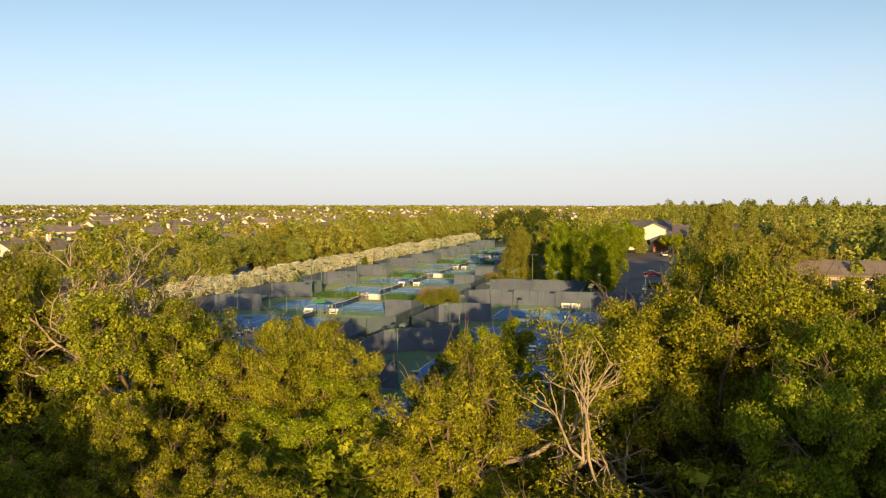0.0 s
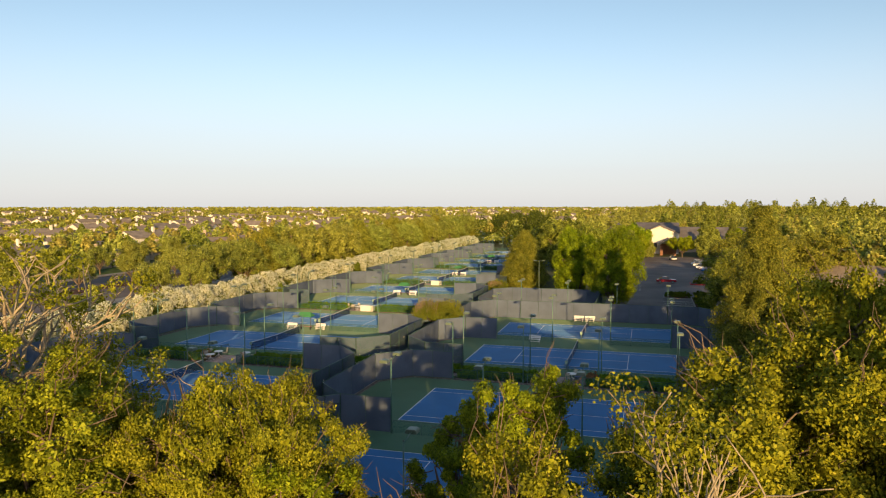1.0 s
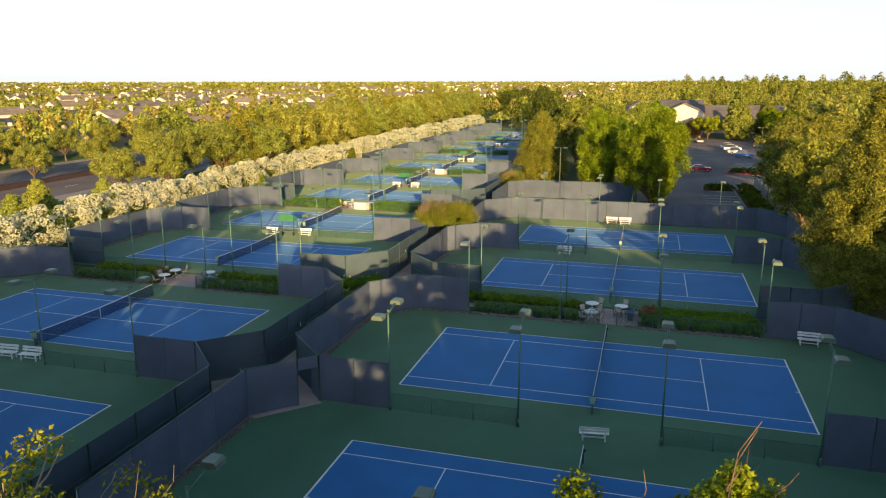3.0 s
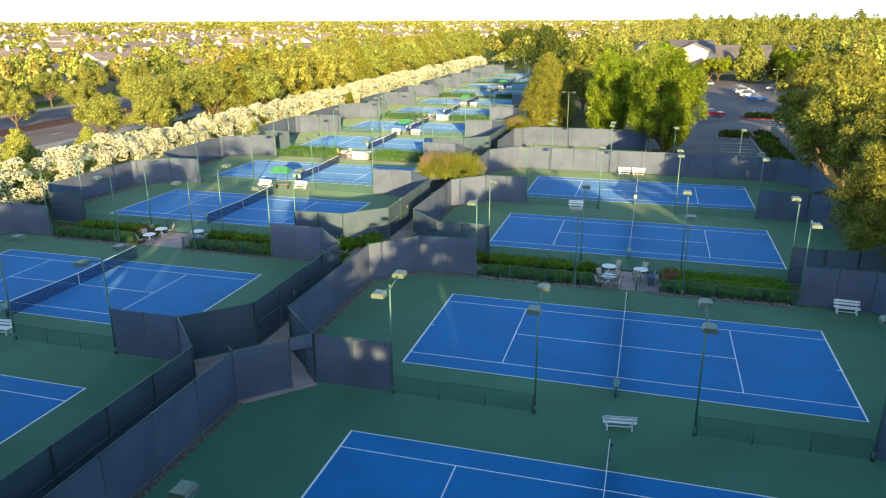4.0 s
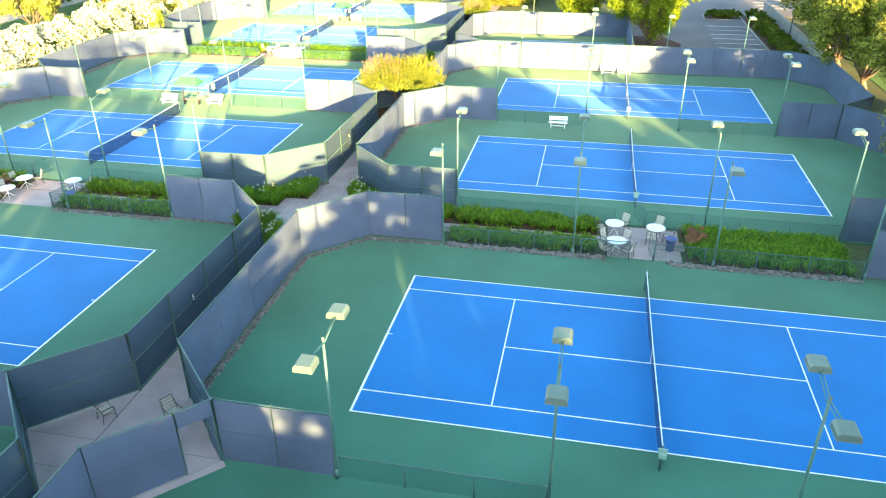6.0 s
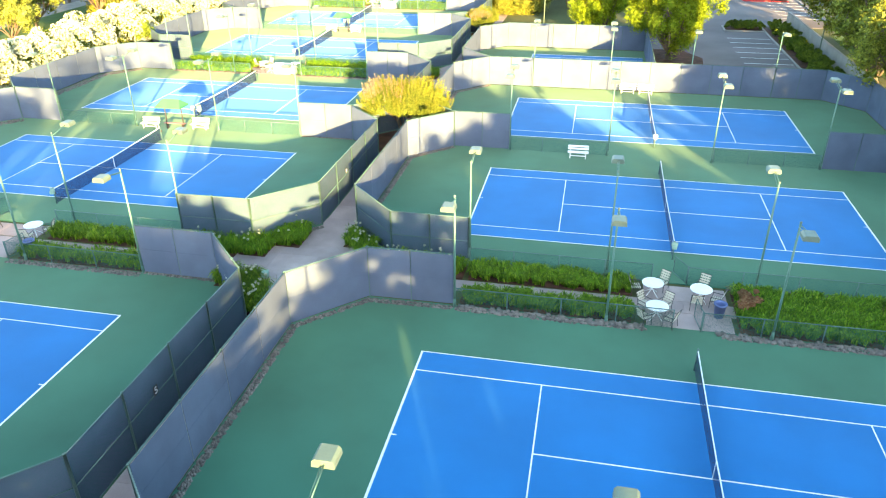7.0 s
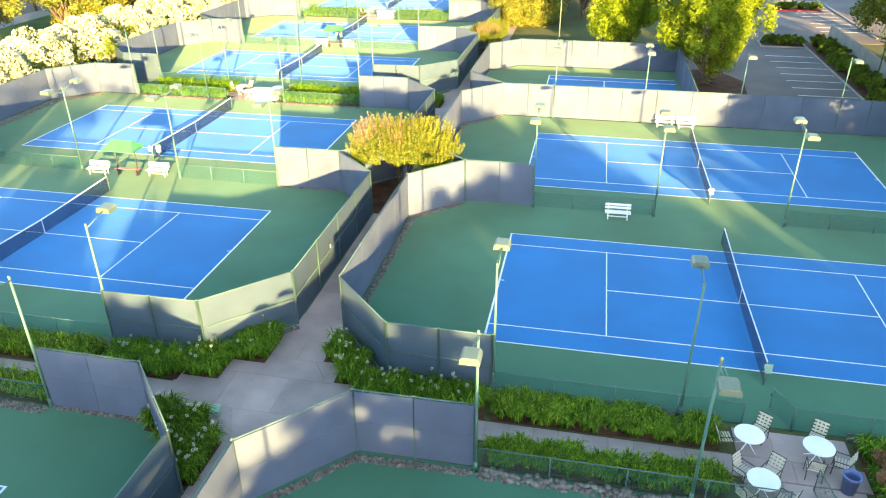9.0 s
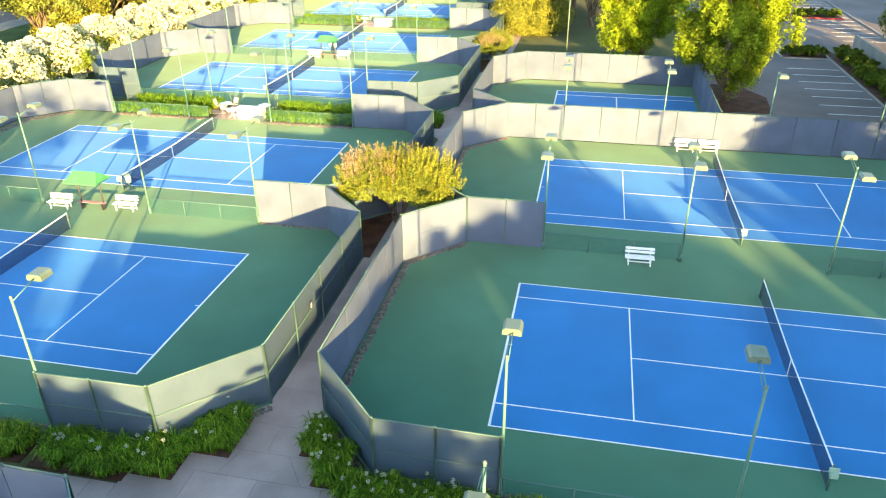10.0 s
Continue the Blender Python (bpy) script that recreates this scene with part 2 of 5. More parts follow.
PINK_SPRAY = foliage("faded_pink_spray", (0.34, 0.24, 0.12), (0.50, 0.36, 0.24), (0.58, 0.44, 0.34), 0.3)
HEDGE_LEAF = foliage("clipped_hedge_leaf", (0.07, 0.11, 0.012), (0.22, 0.29, 0.03), (0.32, 0.38, 0.05), 0.25)
LEAF_FAR = foliage("far_tree_leaf", (0.13, 0.16, 0.03), (0.46, 0.49, 0.10), (0.58, 0.57, 0.15), 0.2, patch=0.03)
LEAF_FAR_B = foliage("golden_far_tree_leaf", (0.18, 0.17, 0.04), (0.50, 0.46, 0.11), (0.60, 0.54, 0.17), 0.2, patch=0.03)
LEAF_FAR_C = foliage("deep_green_far_tree_leaf", (0.11, 0.14, 0.025), (0.36, 0.41, 0.06), (0.47, 0.50, 0.10), 0.2, patch=0.03)
OLEANDER = foliage("oleander_leaf", (0.12, 0.15, 0.02), (0.33, 0.36, 0.055), (0.44, 0.44, 0.09), 0.3)
WHITE_BLOOM = foliage("white_blossom", (0.72, 0.69, 0.56), (0.84, 0.81, 0.70), (0.88, 0.86, 0.78), 0.42)
STRAP_LEAF = foliage("lily_strap_leaf", (0.045, 0.095, 0.008), (0.19, 0.36, 0.022), (0.40, 0.51, 0.045), 0.24, patch=1.6)
RUST_LEAF = foliage("rusty_shrub_leaf", (0.38, 0.16, 0.09), (0.56, 0.28, 0.16), (0.62, 0.36, 0.22), 0.3)
STUCCO = surface("white_stucco", (0.74, 0.70, 0.62), 0.9, 0.08, 0.2, 6.0)
BEIGE = surface("beige_stucco", (0.52, 0.42, 0.31), 0.9, 0.1, 0.2, 6.0)
BRICK_RED = surface("brown_brick", (0.30, 0.15, 0.10), 0.9, 0.2, 0.5, 6.0)
ROOF = surface("grey_brown_shingle", (0.30, 0.25, 0.21), 0.9, 0.22, 0.4, 5.0, 0.3, rnd=0.35)
ROOF_GREY = surface("slate_grey_shingle", (0.15, 0.14, 0.15), 0.9, 0.2, 0.3, 5.0, 0.3)
GLASS_DARK = surface("dark_window_glass", (0.03, 0.04, 0.05), 0.12, 0.1, 0.5, 3.0, 0.0, 0.6)
RUBBER = surface("black_rubber", (0.02, 0.02, 0.02), 0.8, 0.1, 3.0, 12.0)
CAR_RED = surface("red_car_paint", (0.42, 0.015, 0.03), 0.25, 0.05, 1.0, 6.0, 0.0, 0.6)
CAR_WHITE = surface("white_car_paint", (0.75, 0.75, 0.76), 0.25, 0.05, 1.0, 6.0, 0.0, 0.6)
CAR_BLUE = surface("blue_car_paint", (0.02, 0.16, 0.48), 0.25, 0.05, 1.0, 6.0, 0.0, 0.6)
CAR_GREY = surface("silver_car_paint", (0.35, 0.36, 0.38), 0.25, 0.05, 1.0, 6.0, 0.3, 0.6)
RED_PAINT = surface("red_kerb_paint", (0.50, 0.04, 0.04), 0.7, 0.15, 1.0, 9.0)

# ---- ground, roads, walks ----
solid("ground", G().rect(-2600, -400, 2200, 4600, -0.6, -0.06), GRASS, "dry olive grass and bare soil ground", "ground", kind="structure")
PITCH = 41.5


def octagon(x0, x1, y0, y1, c=3.0):
    return [(x0 + c, y0), (x1 - c, y0), (x1, y0 + c + 0.1), (x1, y1 - c - 0.1), (x1 - c, y1), (x0 + c, y1), (x0, y1 - c - 0.1), (x0, y0 + c + 0.1)]


def court(x0, y0):
    """Blue playing surface with its painted lines; x0, y0 is the left near corner of the doubles court."""
    L, W = 23.77, 10.97
    root = thing("tennis_court", "blue acrylic tennis court with white lines", "tennis court", "tennis courts", "structure", pose(x0, y0, 0))
    part("playing_surface", G().rect(-0.03, -0.03, L + 0.03, W + 0.03, 0.0, 0.006), COURT_BLUE, root)

    def line(ax, ay, bx, by):
        part("painted_line", G().rect(ax, ay, bx, by, 0.006, 0.011), LINE, root)

    h, n = 0.03, L / 2
    line(-0.05, -h, 0.05, W + h), line(L - 0.05, -h, L + 0.05, W + h)
    line(0.05, -h, L - 0.05, h), line(0.05, W - h, L - 0.05, W + h)
    line(0.05, 1.37 - h, L - 0.05, 1.37 + h), line(0.05, W - 1.37 - h, L - 0.05, W - 1.37 + h)
    for x in (n - 6.4, n + 6.4):
        line(x - h, 1.37 + h, x + h, W - 1.37 - h)
    line(n - 6.4 + h, W / 2 - h, n + 6.4 - h, W / 2 + h)
    line(0.05, W / 2 - h, 0.25, W / 2 + h), line(L - 0.25, W / 2 - h, L - 0.05, W / 2 + h)


RIGHT_COURTS = [(0, -18.41), (0, 0), (-0.2, 22.97), (-0.24, 41.42)]
LEFT_COURTS = [(-39.0, -18.41), (-39.0, 0), (-39.2, 23.2), (-39.5, 41.85)]
LEFT_COURTS += [(-39.3, 23.2 + PITCH * k) for k in (1, 2, 3, 4)] + [(-39.5, 41.85 + PITCH * k) for k in (1, 2, 3, 4)]
for c in RIGHT_COURTS + LEFT_COURTS:
    court(*c)

ENCLOSURES = [(-6.7, 30.5, -3.5 + PITCH * k) for k in (0, 1)] + [(-45.6, -9.05, -3.5 + PITCH * k) for k in range(6)]
for x0, x1, yc in ENCLOSURES:
    solid("court_apron", G().prism(octagon(x0, x1, yc - 18.6, yc + 18.6), -0.3, 0.0), COURT_GREEN,
          "green acrylic run-off surface round tennis courts", "court surface", "court aprons", "structure")
solid("court_apron", G().prism([(-7, 60), (-4, 57), (12.3, 57), (12.3, 74.6), (-4, 74.6), (-7, 71.6)], -0.3, 0.0), COURT_GREEN,
      "green acrylic surface round a small practice court", "court surface", "court aprons", "structure")
practice = thing("practice_court", "small blue practice court with white lines", "tennis court", "", "structure", pose(0, 0, 0))
part("playing_surface", G().rect(-0.6, 60.0, 11.9, 70.97, 0.0, 0.006), COURT_BLUE, practice)
for q in [(-0.66, 60, -0.54, 71), (-0.54, 70.91, 11.9, 71.03), (-0.54, 59.94, 11.9, 60.06), (-0.54, 69.54, 11.9, 69.66), (-0.54, 61.3, 11.9, 61.42), (4.9, 61.42, 5.02, 69.54), (5.02, 65.4, 11.9, 65.52)]:
    part("painted_line", G().rect(*q, 0.006, 0.011), LINE, practice)

# walk between the courts and across the planted gaps, as concrete slabs
walk_root = thing("pavement", "weathered concrete slab walk between the courts", "walkway", "", "structure")
SLABS = {}


def slab(x0, y0, x1, y1, z=-0.01):
    key = (round(x1 - x0, 2), round(y1 - y0, 2))
    if key not in SLABS:
        g = G().rect(-key[0] / 2 + 0.007, -key[1] / 2 + 0.007, key[0] / 2 - 0.007, key[1] / 2 - 0.007, -0.2, 0.0)
        SLABS[key] = mesh_of("slab", g, CONCRETE)
    part("slab", SLABS[key], None, walk_root, at=pose((x0 + x1) / 2, (y0 + y1) / 2, z))


def slab_row(y0, y1, a0, a1, b0, b1, step=2.6):
    """One row of slabs from the left edge a to the right edge b, which may run aslant."""
    n = max(1, round((b0 + b1 - a0 - a1) / 2 / step))
    for i in range(n):
        e = lambda p, q, t: p + (q - p) * t
        g = G().prism([(e(a0, b0, i / n) + 0.007, y0 + 0.007), (e(a0, b0, (i + 1) / n) - 0.007, y0 + 0.007), (e(a1, b1, (i + 1) / n) - 0.007, y1 - 0.007), (e(a1, b1, i / n) + 0.007, y1 - 0.007)], -0.2, -0.01)
        part("slab", g, CONCRETE, walk_root)


EDGES = [(-9.0, -6.75, 0.0), (-9.0, -6.75, 4.6), (-9.8, -6.0, 5.6), (-12.6, -3.0, 7.4), (-12.6, -3.0, 9.6), (-10.8, -5.3, 10.9), (-9.7, -6.4, 12.4), (-9.0, -6.75, 14.6)]
for k in range(3):
    base = 9.0 + PITCH * k
    for (a0, b0, y0), (a1, b1, y1) in zip(EDGES, EDGES[1:]):
        if y1 - y0 > 3:
            for j in range(3):
                slab_row(base + y0 + (y1 - y0) * j / 3, base + y0 + (y1 - y0) * (j + 1) / 3, a0, a1, b0, b1, 2.4)
        else:
            slab_row(base + y0, base + y1, a0, a1, b0, b1)
    top = base + 14.6
    for j in range(14):
        y = top + j * (PITCH - 14.6) / 14
        slab(-8.65 if 6 <= j <= 8 else -9.0, y, -6.75, y + (PITCH - 14.6) / 14)
for j in range(17):
    slab(-9.0, 9.0 - 1.95 * (j + 1), -6.75, 9.0 - 1.95 * j)
for k in (0, 1, 2):
    yg = 17.0 + PITCH * k
    for i in range(26):
        if k == 0:
            slab(-3.0 + 0.93 * i, 16.55, -3.0 + 0.93 * (i + 1), 17.6)
        slab(-12.6 - 0.99 * (i + 1), yg - 0.5, -12.6 - 0.99 * i, yg + 0.5)
    for x in ([10.0] if k == 0 else []) + [-29.3]:
        for i in range(3):
            for y0, y1 in ((yg - 2.1, yg - 0.5), (yg + 0.62, yg + 2.1)):
                slab(x + 1.35 * i, y0, x + 1.35 * (i + 1), y1)
for yc in (-3.5, 38.0, 79.5):
    for edge, tip in ((-6.72, -3.7), (-9.03, -12.05)) if yc < 0 else ((-6.72, -3.7),):
        for j in range(4):
            a, b = -3.0 + 1.5 * j, -1.5 + 1.5 * j
            reach = lambda y: edge + (tip - edge) * (1 - abs(y) / 3.05)
            poly = [(edge, yc + a + 0.012), (reach(a), yc + a + 0.012), (reach(b), yc + b - 0.012), (edge, yc + b - 0.012)]
            part("slab", G().prism(poly if edge > -8 else poly[::-1], -0.2, 0.007), CONCRETE, walk_root)
part("slab", G().prism([(-6.68, -6.56), (-6.6, -6.95), (-3.5, -3.78), (-3.72, -3.54)], -0.2, 0.006), CONCRETE, walk_root)
for yc in (38.0, 79.5):
    solid("mulch_bed", G().prism([(-12.0, yc), (-9.2, yc - 2.9), (-8.65, yc - 2.9), (-8.65, yc + 2.9), (-9.2, yc + 2.9)], -0.25, 0.01), MULCH,
          "dark red bark mulch bed beside the walk", "mulch bed", "mulch beds", "structure")

# parking lot
solid("parking_lot", G().rect(12.6, 57.2, 29.0, 93.0, -0.3, -0.03).rect(13.0, 93.0, 58.0, 205.0, -0.3, -0.03), ASPHALT,
      "dark worn asphalt parking lot with white stalls", "parking lot", kind="structure")
stalls = thing("stall_marking", "thin white painted parking stall lines", "road marking", "", "structure")
for i in range(9):
    y = 62.4 + 2.75 * i
    part("painted_line", G().rect(22.9, y, 28.1, y + 0.1, -0.03, -0.02), LINE, stalls)
for i in range(14):
    y = 100.0 + 2.75 * i
    part("painted_line", G().rect(32.5, y, 37.6, y + 0.1, -0.03, -0.02), LINE, stalls)
    part("painted_line", G().rect(14.0, y, 18.8, y + 0.1, -0.03, -0.02), LINE, stalls)
kerb = thing("kerb", "pale concrete kerb round the planted islands", "kerb", "", "structure")
part("kerb_length", G().rect(28.25, 58.0, 28.45, 92.0, -0.2, 0.12), KERB, kerb, bevel=0.02)
part("kerb_length", G().rect(23.2, 89.0, 28.4, 89.2, -0.2, 0.12).rect(23.2, 92.0, 28.4, 92.2, -0.2, 0.12).rect(23.2, 89.2, 23.4, 92.0, -0.2, 0.12), KERB, kerb)
part("kerb_length", G().rect(38.0, 96.0, 38.2, 140.0, -0.2, 0.12), KERB, kerb)
part("red_kerb", G().rect(29.5, 115.0, 36.5, 115.25, -0.2, 0.13).rect(29.5, 115.25, 29.75, 119, -0.2, 0.13), RED_PAINT, kerb, "red painted kerb")
solid("planting_bed", G().rect(23.4, 89.2, 28.4, 92.0, -0.25, 0.05).rect(28.45, 58.0, 31.6, 92.0, -0.25, 0.05).rect(29.75, 115.25, 36.5, 119, -0.25, 0.05), MULCH,
      "bark mulch planting beds of the parking lot", "planting bed", kind="structure")
solid("planting_bed", G().prism([(13.1, 67.0), (18.2, 67.0), (18.6, 72.0), (16.5, 76.0), (13.1, 76.0)], -0.25, 0.04), MULCH,
      "red-brown mulch island round a tree trunk", "planting bed", kind="structure")

# divided road beyond the flowering hedge, with its verges
def strip(name, x0, x1, z, material, label, category, bend=0.13, y0=-60.0, y1=900.0):
    pts = [y0, 40, 70, 110, 160, 240, y1]
    shift = lambda y: -bend * max(0.0, y - 40) * 0.25
    g = G()
    poly = [(x0 + shift(y), y) for y in pts] + [(x1 + shift(y), y) for y in reversed(pts)]
    g.prism(poly[::-1], z - 0.25, z)
    return solid(name, g, material, label, category, kind="structure")


strip("road", -91.5, -78.0, -0.02, ASPHALT, "two-lane asphalt carriageway in tree shade", "road")
strip("road", -111.0, -97.0, -0.02, ASPHALT, "far asphalt carriageway of the divided road", "road")
strip("median", -97.0, -91.5, 0.06, MULCH, "brown planted road median with kerbs", "median")
strip("verge", -78.0, -74.0, 0.02, KERB, "pale concrete pavement beside the road", "pavement")
strip("lawn", -74.0, -55.0, 0.0, LAWN, "mown green verge beside the road", "lawn")
strip("lawn", -126.0, -114.0, 0.02, LAWN, "mown green lawn strip before the houses", "lawn")
strip("pavement_far", -114.0, -111.0, 0.04, KERB, "pale concrete footpath along the road", "pavement")
road_lines = thing("road_marking", "white dashed lane lines", "road marking", "", "structure")
for i in range(26):
    for x in (-84.7, -104.0):
        y = -20 + 12.0 * i
        s = -0.0325 * max(0.0, y - 40)
        part("lane_dash", G().rect(x + s, y, x + s + 0.13, y + 3.0, -0.02, -0.012), LINE, road_lines)
solid("lawn", G().rect(36.0, 20.0, 130.0, 88.0, -0.3, -0.02), LAWN, "green lawn before a low beige building", "lawn", kind="structure")

# ---- fences ----
CACHE = {}


def cached(key, make):
    if key not in CACHE:
        CACHE[key] = make()
    return CACHE[key]


def heading(a, b):
    return math.degrees(math.atan2(b[1] - a[1], b[0] - a[0]))


def tall_fence(a, b, outer, gate=False):
    """Windscreen fence from a to b; outer: the side of the posts and wire, +1 to the left of the way from a to b."""
    length = math.dist(a, b)
    root = thing("court_fence", "tall green chain-link fence with grey windscreen", "fence", "court fences", at=pose(a[0], a[1], 0, 0, 0, heading(a, b)))
    start = 1.35 if gate else 0.0
    n = max(1, round((length - start) / 2.9))
    w = round((length - start) / n, 3)
    H = 2.86
    post = cached("post", lambda: mesh_of("post", G().lathe([(0.042, -0.1), (0.042, H), (0.05, H), (0.05, H + 0.03), (0.0, H + 0.06)], 8), GREEN_STEEL, True))
    for i in range(n + 1):
        part("post", post, None, root, at=pose(start + i * w, 0.05 * outer, 0))
    cloth = cached(("cloth", w), lambda: mesh_of("windscreen", G().box((w / 2, 0, 1.44), (w - 0.05, 0.012, 2.74)).box((w / 2, 0, 1.43), (w - 0.06, 0.03, 0.05)), SCREEN))
    wire = cached(("wire", w), lambda: mesh_of("wire_mesh", G().add([(0.02, 0, 0.05), (w - 0.02, 0, 0.05), (w - 0.02, 0, H), (0.02, 0, H)], [(0, 1, 2, 3)]), LINK))
    for i in range(n):
        part("windscreen", cloth, None, root, at=pose(start + i * w, 0, 0))
        part("wire_mesh", wire, None, root, at=pose(start + i * w, 0.03 * outer, 0))
    for name, z, r in (("top_rail", H - 0.02, 0.028), ("middle_rail", 1.42, 0.024), ("bottom_rail", 0.1, 0.02)):
        part(name, G().tube((start, 0.05 * outer, z), (length, 0.05 * outer, z), r, n=6), GREEN_STEEL, root, smooth=True)
    if gate:
        part("gate_post", post, None, root, at=pose(0.03, 0.05 * outer, 0))
        part("gate_header", G().box((start / 2, 0, 2.5), (start - 0.1, 0.012, 0.66)), SCREEN, root)
        part("top_rail", G().tube((0, 0.05 * outer, H - 0.02), (start, 0.05 * outer, H - 0.02), 0.028, n=6), GREEN_STEEL, root)
        part("gate_rail", G().tube((0, 0.05 * outer, 2.15), (start, 0.05 * outer, 2.15), 0.024, n=6), GREEN_STEEL, root)
        leaf = part("gate_leaf", G().box((0.06, 0.62 * outer, 1.07), (0.03, 1.2, 2.05)), SCREEN, root)
        part("gate_frame", G().tube((0.1, 0.02 * outer, 0.05), (0.1, 0.02 * outer, 2.1), 0.022, n=6).tube((0.1, 1.24 * outer, 0.05), (0.1, 1.24 * outer, 2.1), 0.022, n=6)
             .tube((0.1, 0.02 * outer, 2.1), (0.1, 1.24 * outer, 2.1), 0.022, n=6).tube((0.1, 0.02 * outer, 0.07), (0.1, 1.24 * outer, 0.07), 0.022, n=6).tube((0.1, 0.02 * outer, 1.1), (0.1, 1.24 * outer, 1.1), 0.02, n=6), GREEN_STEEL, leaf)
    return root


def low_fence(a, b):
    length = math.dist(a, b)
    root = thing("low_fence", "waist-high green chain-link fence", "fence", "low fences", at=pose(a[0], a[1], 0, 0, 0, heading(a, b)))
    n = max(1, round(length / 2.5))
    w = round(length / n, 3)
    post = cached("low_post", lambda: mesh_of("post", G().tube((0, 0, -0.1), (0, 0, 1.06), 0.03, n=7), GREEN_STEEL, True))
    wire = cached(("low", w), lambda: mesh_of("wire_mesh", G().add([(0, 0, 0.04), (w, 0, 0.04), (w, 0, 1.03), (0, 0, 1.03)], [(0, 1, 2, 3)]), LINK_LOW))
    for i in range(n + 1):
        part("post", post, None, root, at=pose(i * w, 0, 0))
    for i in range(n):
        part("wire_mesh", wire, None, root, at=pose(i * w, 0, 0))
    part("top_rail", G().tube((0, 0, 1.04), (length, 0, 1.04), 0.022, n=6), GREEN_STEEL, root, smooth=True)
    return root


def chamfered_end(x, d, yc, wing, gate_side):
    """The end of a pair of courts: x of the straight part, d the way outwards (-1 left, +1 right), wing the x where the wings stop."""
    c = x - 3.0 * d
    for s in (-1, 1):
        far, near = yc + 18.6 * s, yc
        o = d * s
        tall_fence((wing, far), (c, far - 0.05 * s), o)
        tall_fence((c, far - 0.05 * s), (x, far - 3.2 * s), o)
        tall_fence((x, far - 3.2 * s), (x, near + 3.05 * s), o)
        tall_fence((c, near), (x, near + 3.05 * s), -o, gate=(s == gate_side))
    tall_fence((c, yc), (wing, yc), -d)


for k in (0, 1):
    yc = -3.5 + PITCH * k
    chamfered_end(-6.7, -1, yc, 0.65, -1 if k == 0 else 0)
    chamfered_end(30.5, 1, yc, 23.1, 0)
    low_fence((0.72, yc), (8.0, yc)), low_fence((15.7, yc), (23.0, yc))
for k in range(6):
    yc = -3.5 + PITCH * k
    chamfered_end(-9.05, 1, yc, -16.5, 0)
    chamfered_end(-45.6, -1, yc, -38.6, 0)
    low_fence((-38.5, yc), (-31.4, yc)), low_fence((-23.8, yc), (-16.6, yc))
    for y in (yc - 18.6, yc + 18.6):
        low_fence((-38.5, y), (-29.6, y)), low_fence((-25.0, y), (-16.6, y))
low_fence((0.72, 15.0), (11.15, 15.0)), low_fence((12.5, 15.0), (23.0, 15.0))
low_fence((0.72, 19.35), (10.4, 19.35)), low_fence((12.2, 19.35), (23.0, 19.35))


def low_gate(x, y, turn, width=1.25):
    """A waist-high gate leaf standing open on its hinge at x, y."""
    root = thing("low_gate", "waist-high green chain-link gate standing open", "gate", "low gates", at=pose(x, y, 0, 0, 0, turn))
    part("hinge_post", G().tube((0, 0, -0.1), (0, 0, 1.1), 0.034, n=7), GREEN_STEEL, root, smooth=True)
    f = G().tube((0.06, 0, 0.08), (0.06, 0, 1.05), 0.02, n=6).tube((width, 0, 0.08), (width, 0, 1.05), 0.02, n=6)
    f.tube((0.06, 0, 1.05), (width, 0, 1.05), 0.02, n=6).tube((0.06, 0, 0.08), (width, 0, 0.08), 0.02, n=6)
    leaf = part("gate_frame", f, GREEN_STEEL, root, smooth=True)
    part("wire_mesh", G().add([(0.06, 0, 0.08), (width, 0, 0.08), (width, 0, 1.05), (0.06, 0, 1.05)], [(0, 1, 2, 3)]), LINK_LOW, leaf)
    part("latch", G().box((width + 0.03, 0, 0.72), (0.07, 0.05, 0.1)), DARK_METAL, leaf)


low_gate(12.2, 19.35, 118), low_gate(12.46, 15.0, 98), low_gate(-24.9, 15.0, 80), low_gate(-29.7, 19.35, 75)


def court_sign(x, y, z, digit=""):
    """Small white number plate on the walk side of a fence."""
    root = thing("court_sign", "small white court number plate on the fence", "sign", "court signs", at=pose(x, y, z, 90, 0, 90))
    if not digit:
        part("plate", G().box((0, 0, 0), (0.2, 0.3, 0.02)), DARK_METAL, root, "dark plate")
        part("bar", G().box((0, 0, 0.014), (0.11, 0.22, 0.008)), WHITE_WOOD, root, "white bar")
        return
    part("plate", G().box((0, 0, 0), (0.28, 0.4, 0.02)), DARK_METAL, root, "dark plate")
    text = bpy.data.curves.new("digit", "FONT")
    text.body, text.size, text.extrude, text.align_x, text.align_y = digit, 0.42, 0.008, "CENTER", "CENTER"
    text.materials.append(WHITE_WOOD)
    raw = new("raw", text)
    me = bpy.data.meshes.new_from_object(raw.evaluated_get(bpy.context.evaluated_depsgraph_get()))
    bpy.data.objects.remove(raw)
    part("digit", me, None, root, "white digit", at=pose(0, 0, 0.02))


court_sign(-8.94, 4.32, 1.65, "5"), court_sign(-8.94, 27.3, 1.72)
tall_fence((0.7, 56.6), (23.05, 56.6), 1)
tall_fence((-3.7, 56.6), (-7.0, 60.0), -1), tall_fence((-7.0, 60.0), (-7.0, 71.6), 1), tall_fence((-7.0, 71.6), (-4.0, 74.6), 1)
tall_fence((-4.0, 74.6), (12.2, 74.6), 1), tall_fence((12.2, 74.6), (12.2, 57.0), 1)
tall_fence((0.65, -22.1), (23.1, -22.1), -1), tall_fence((-38.5, -22.1), (-16.5, -22.1), -1)


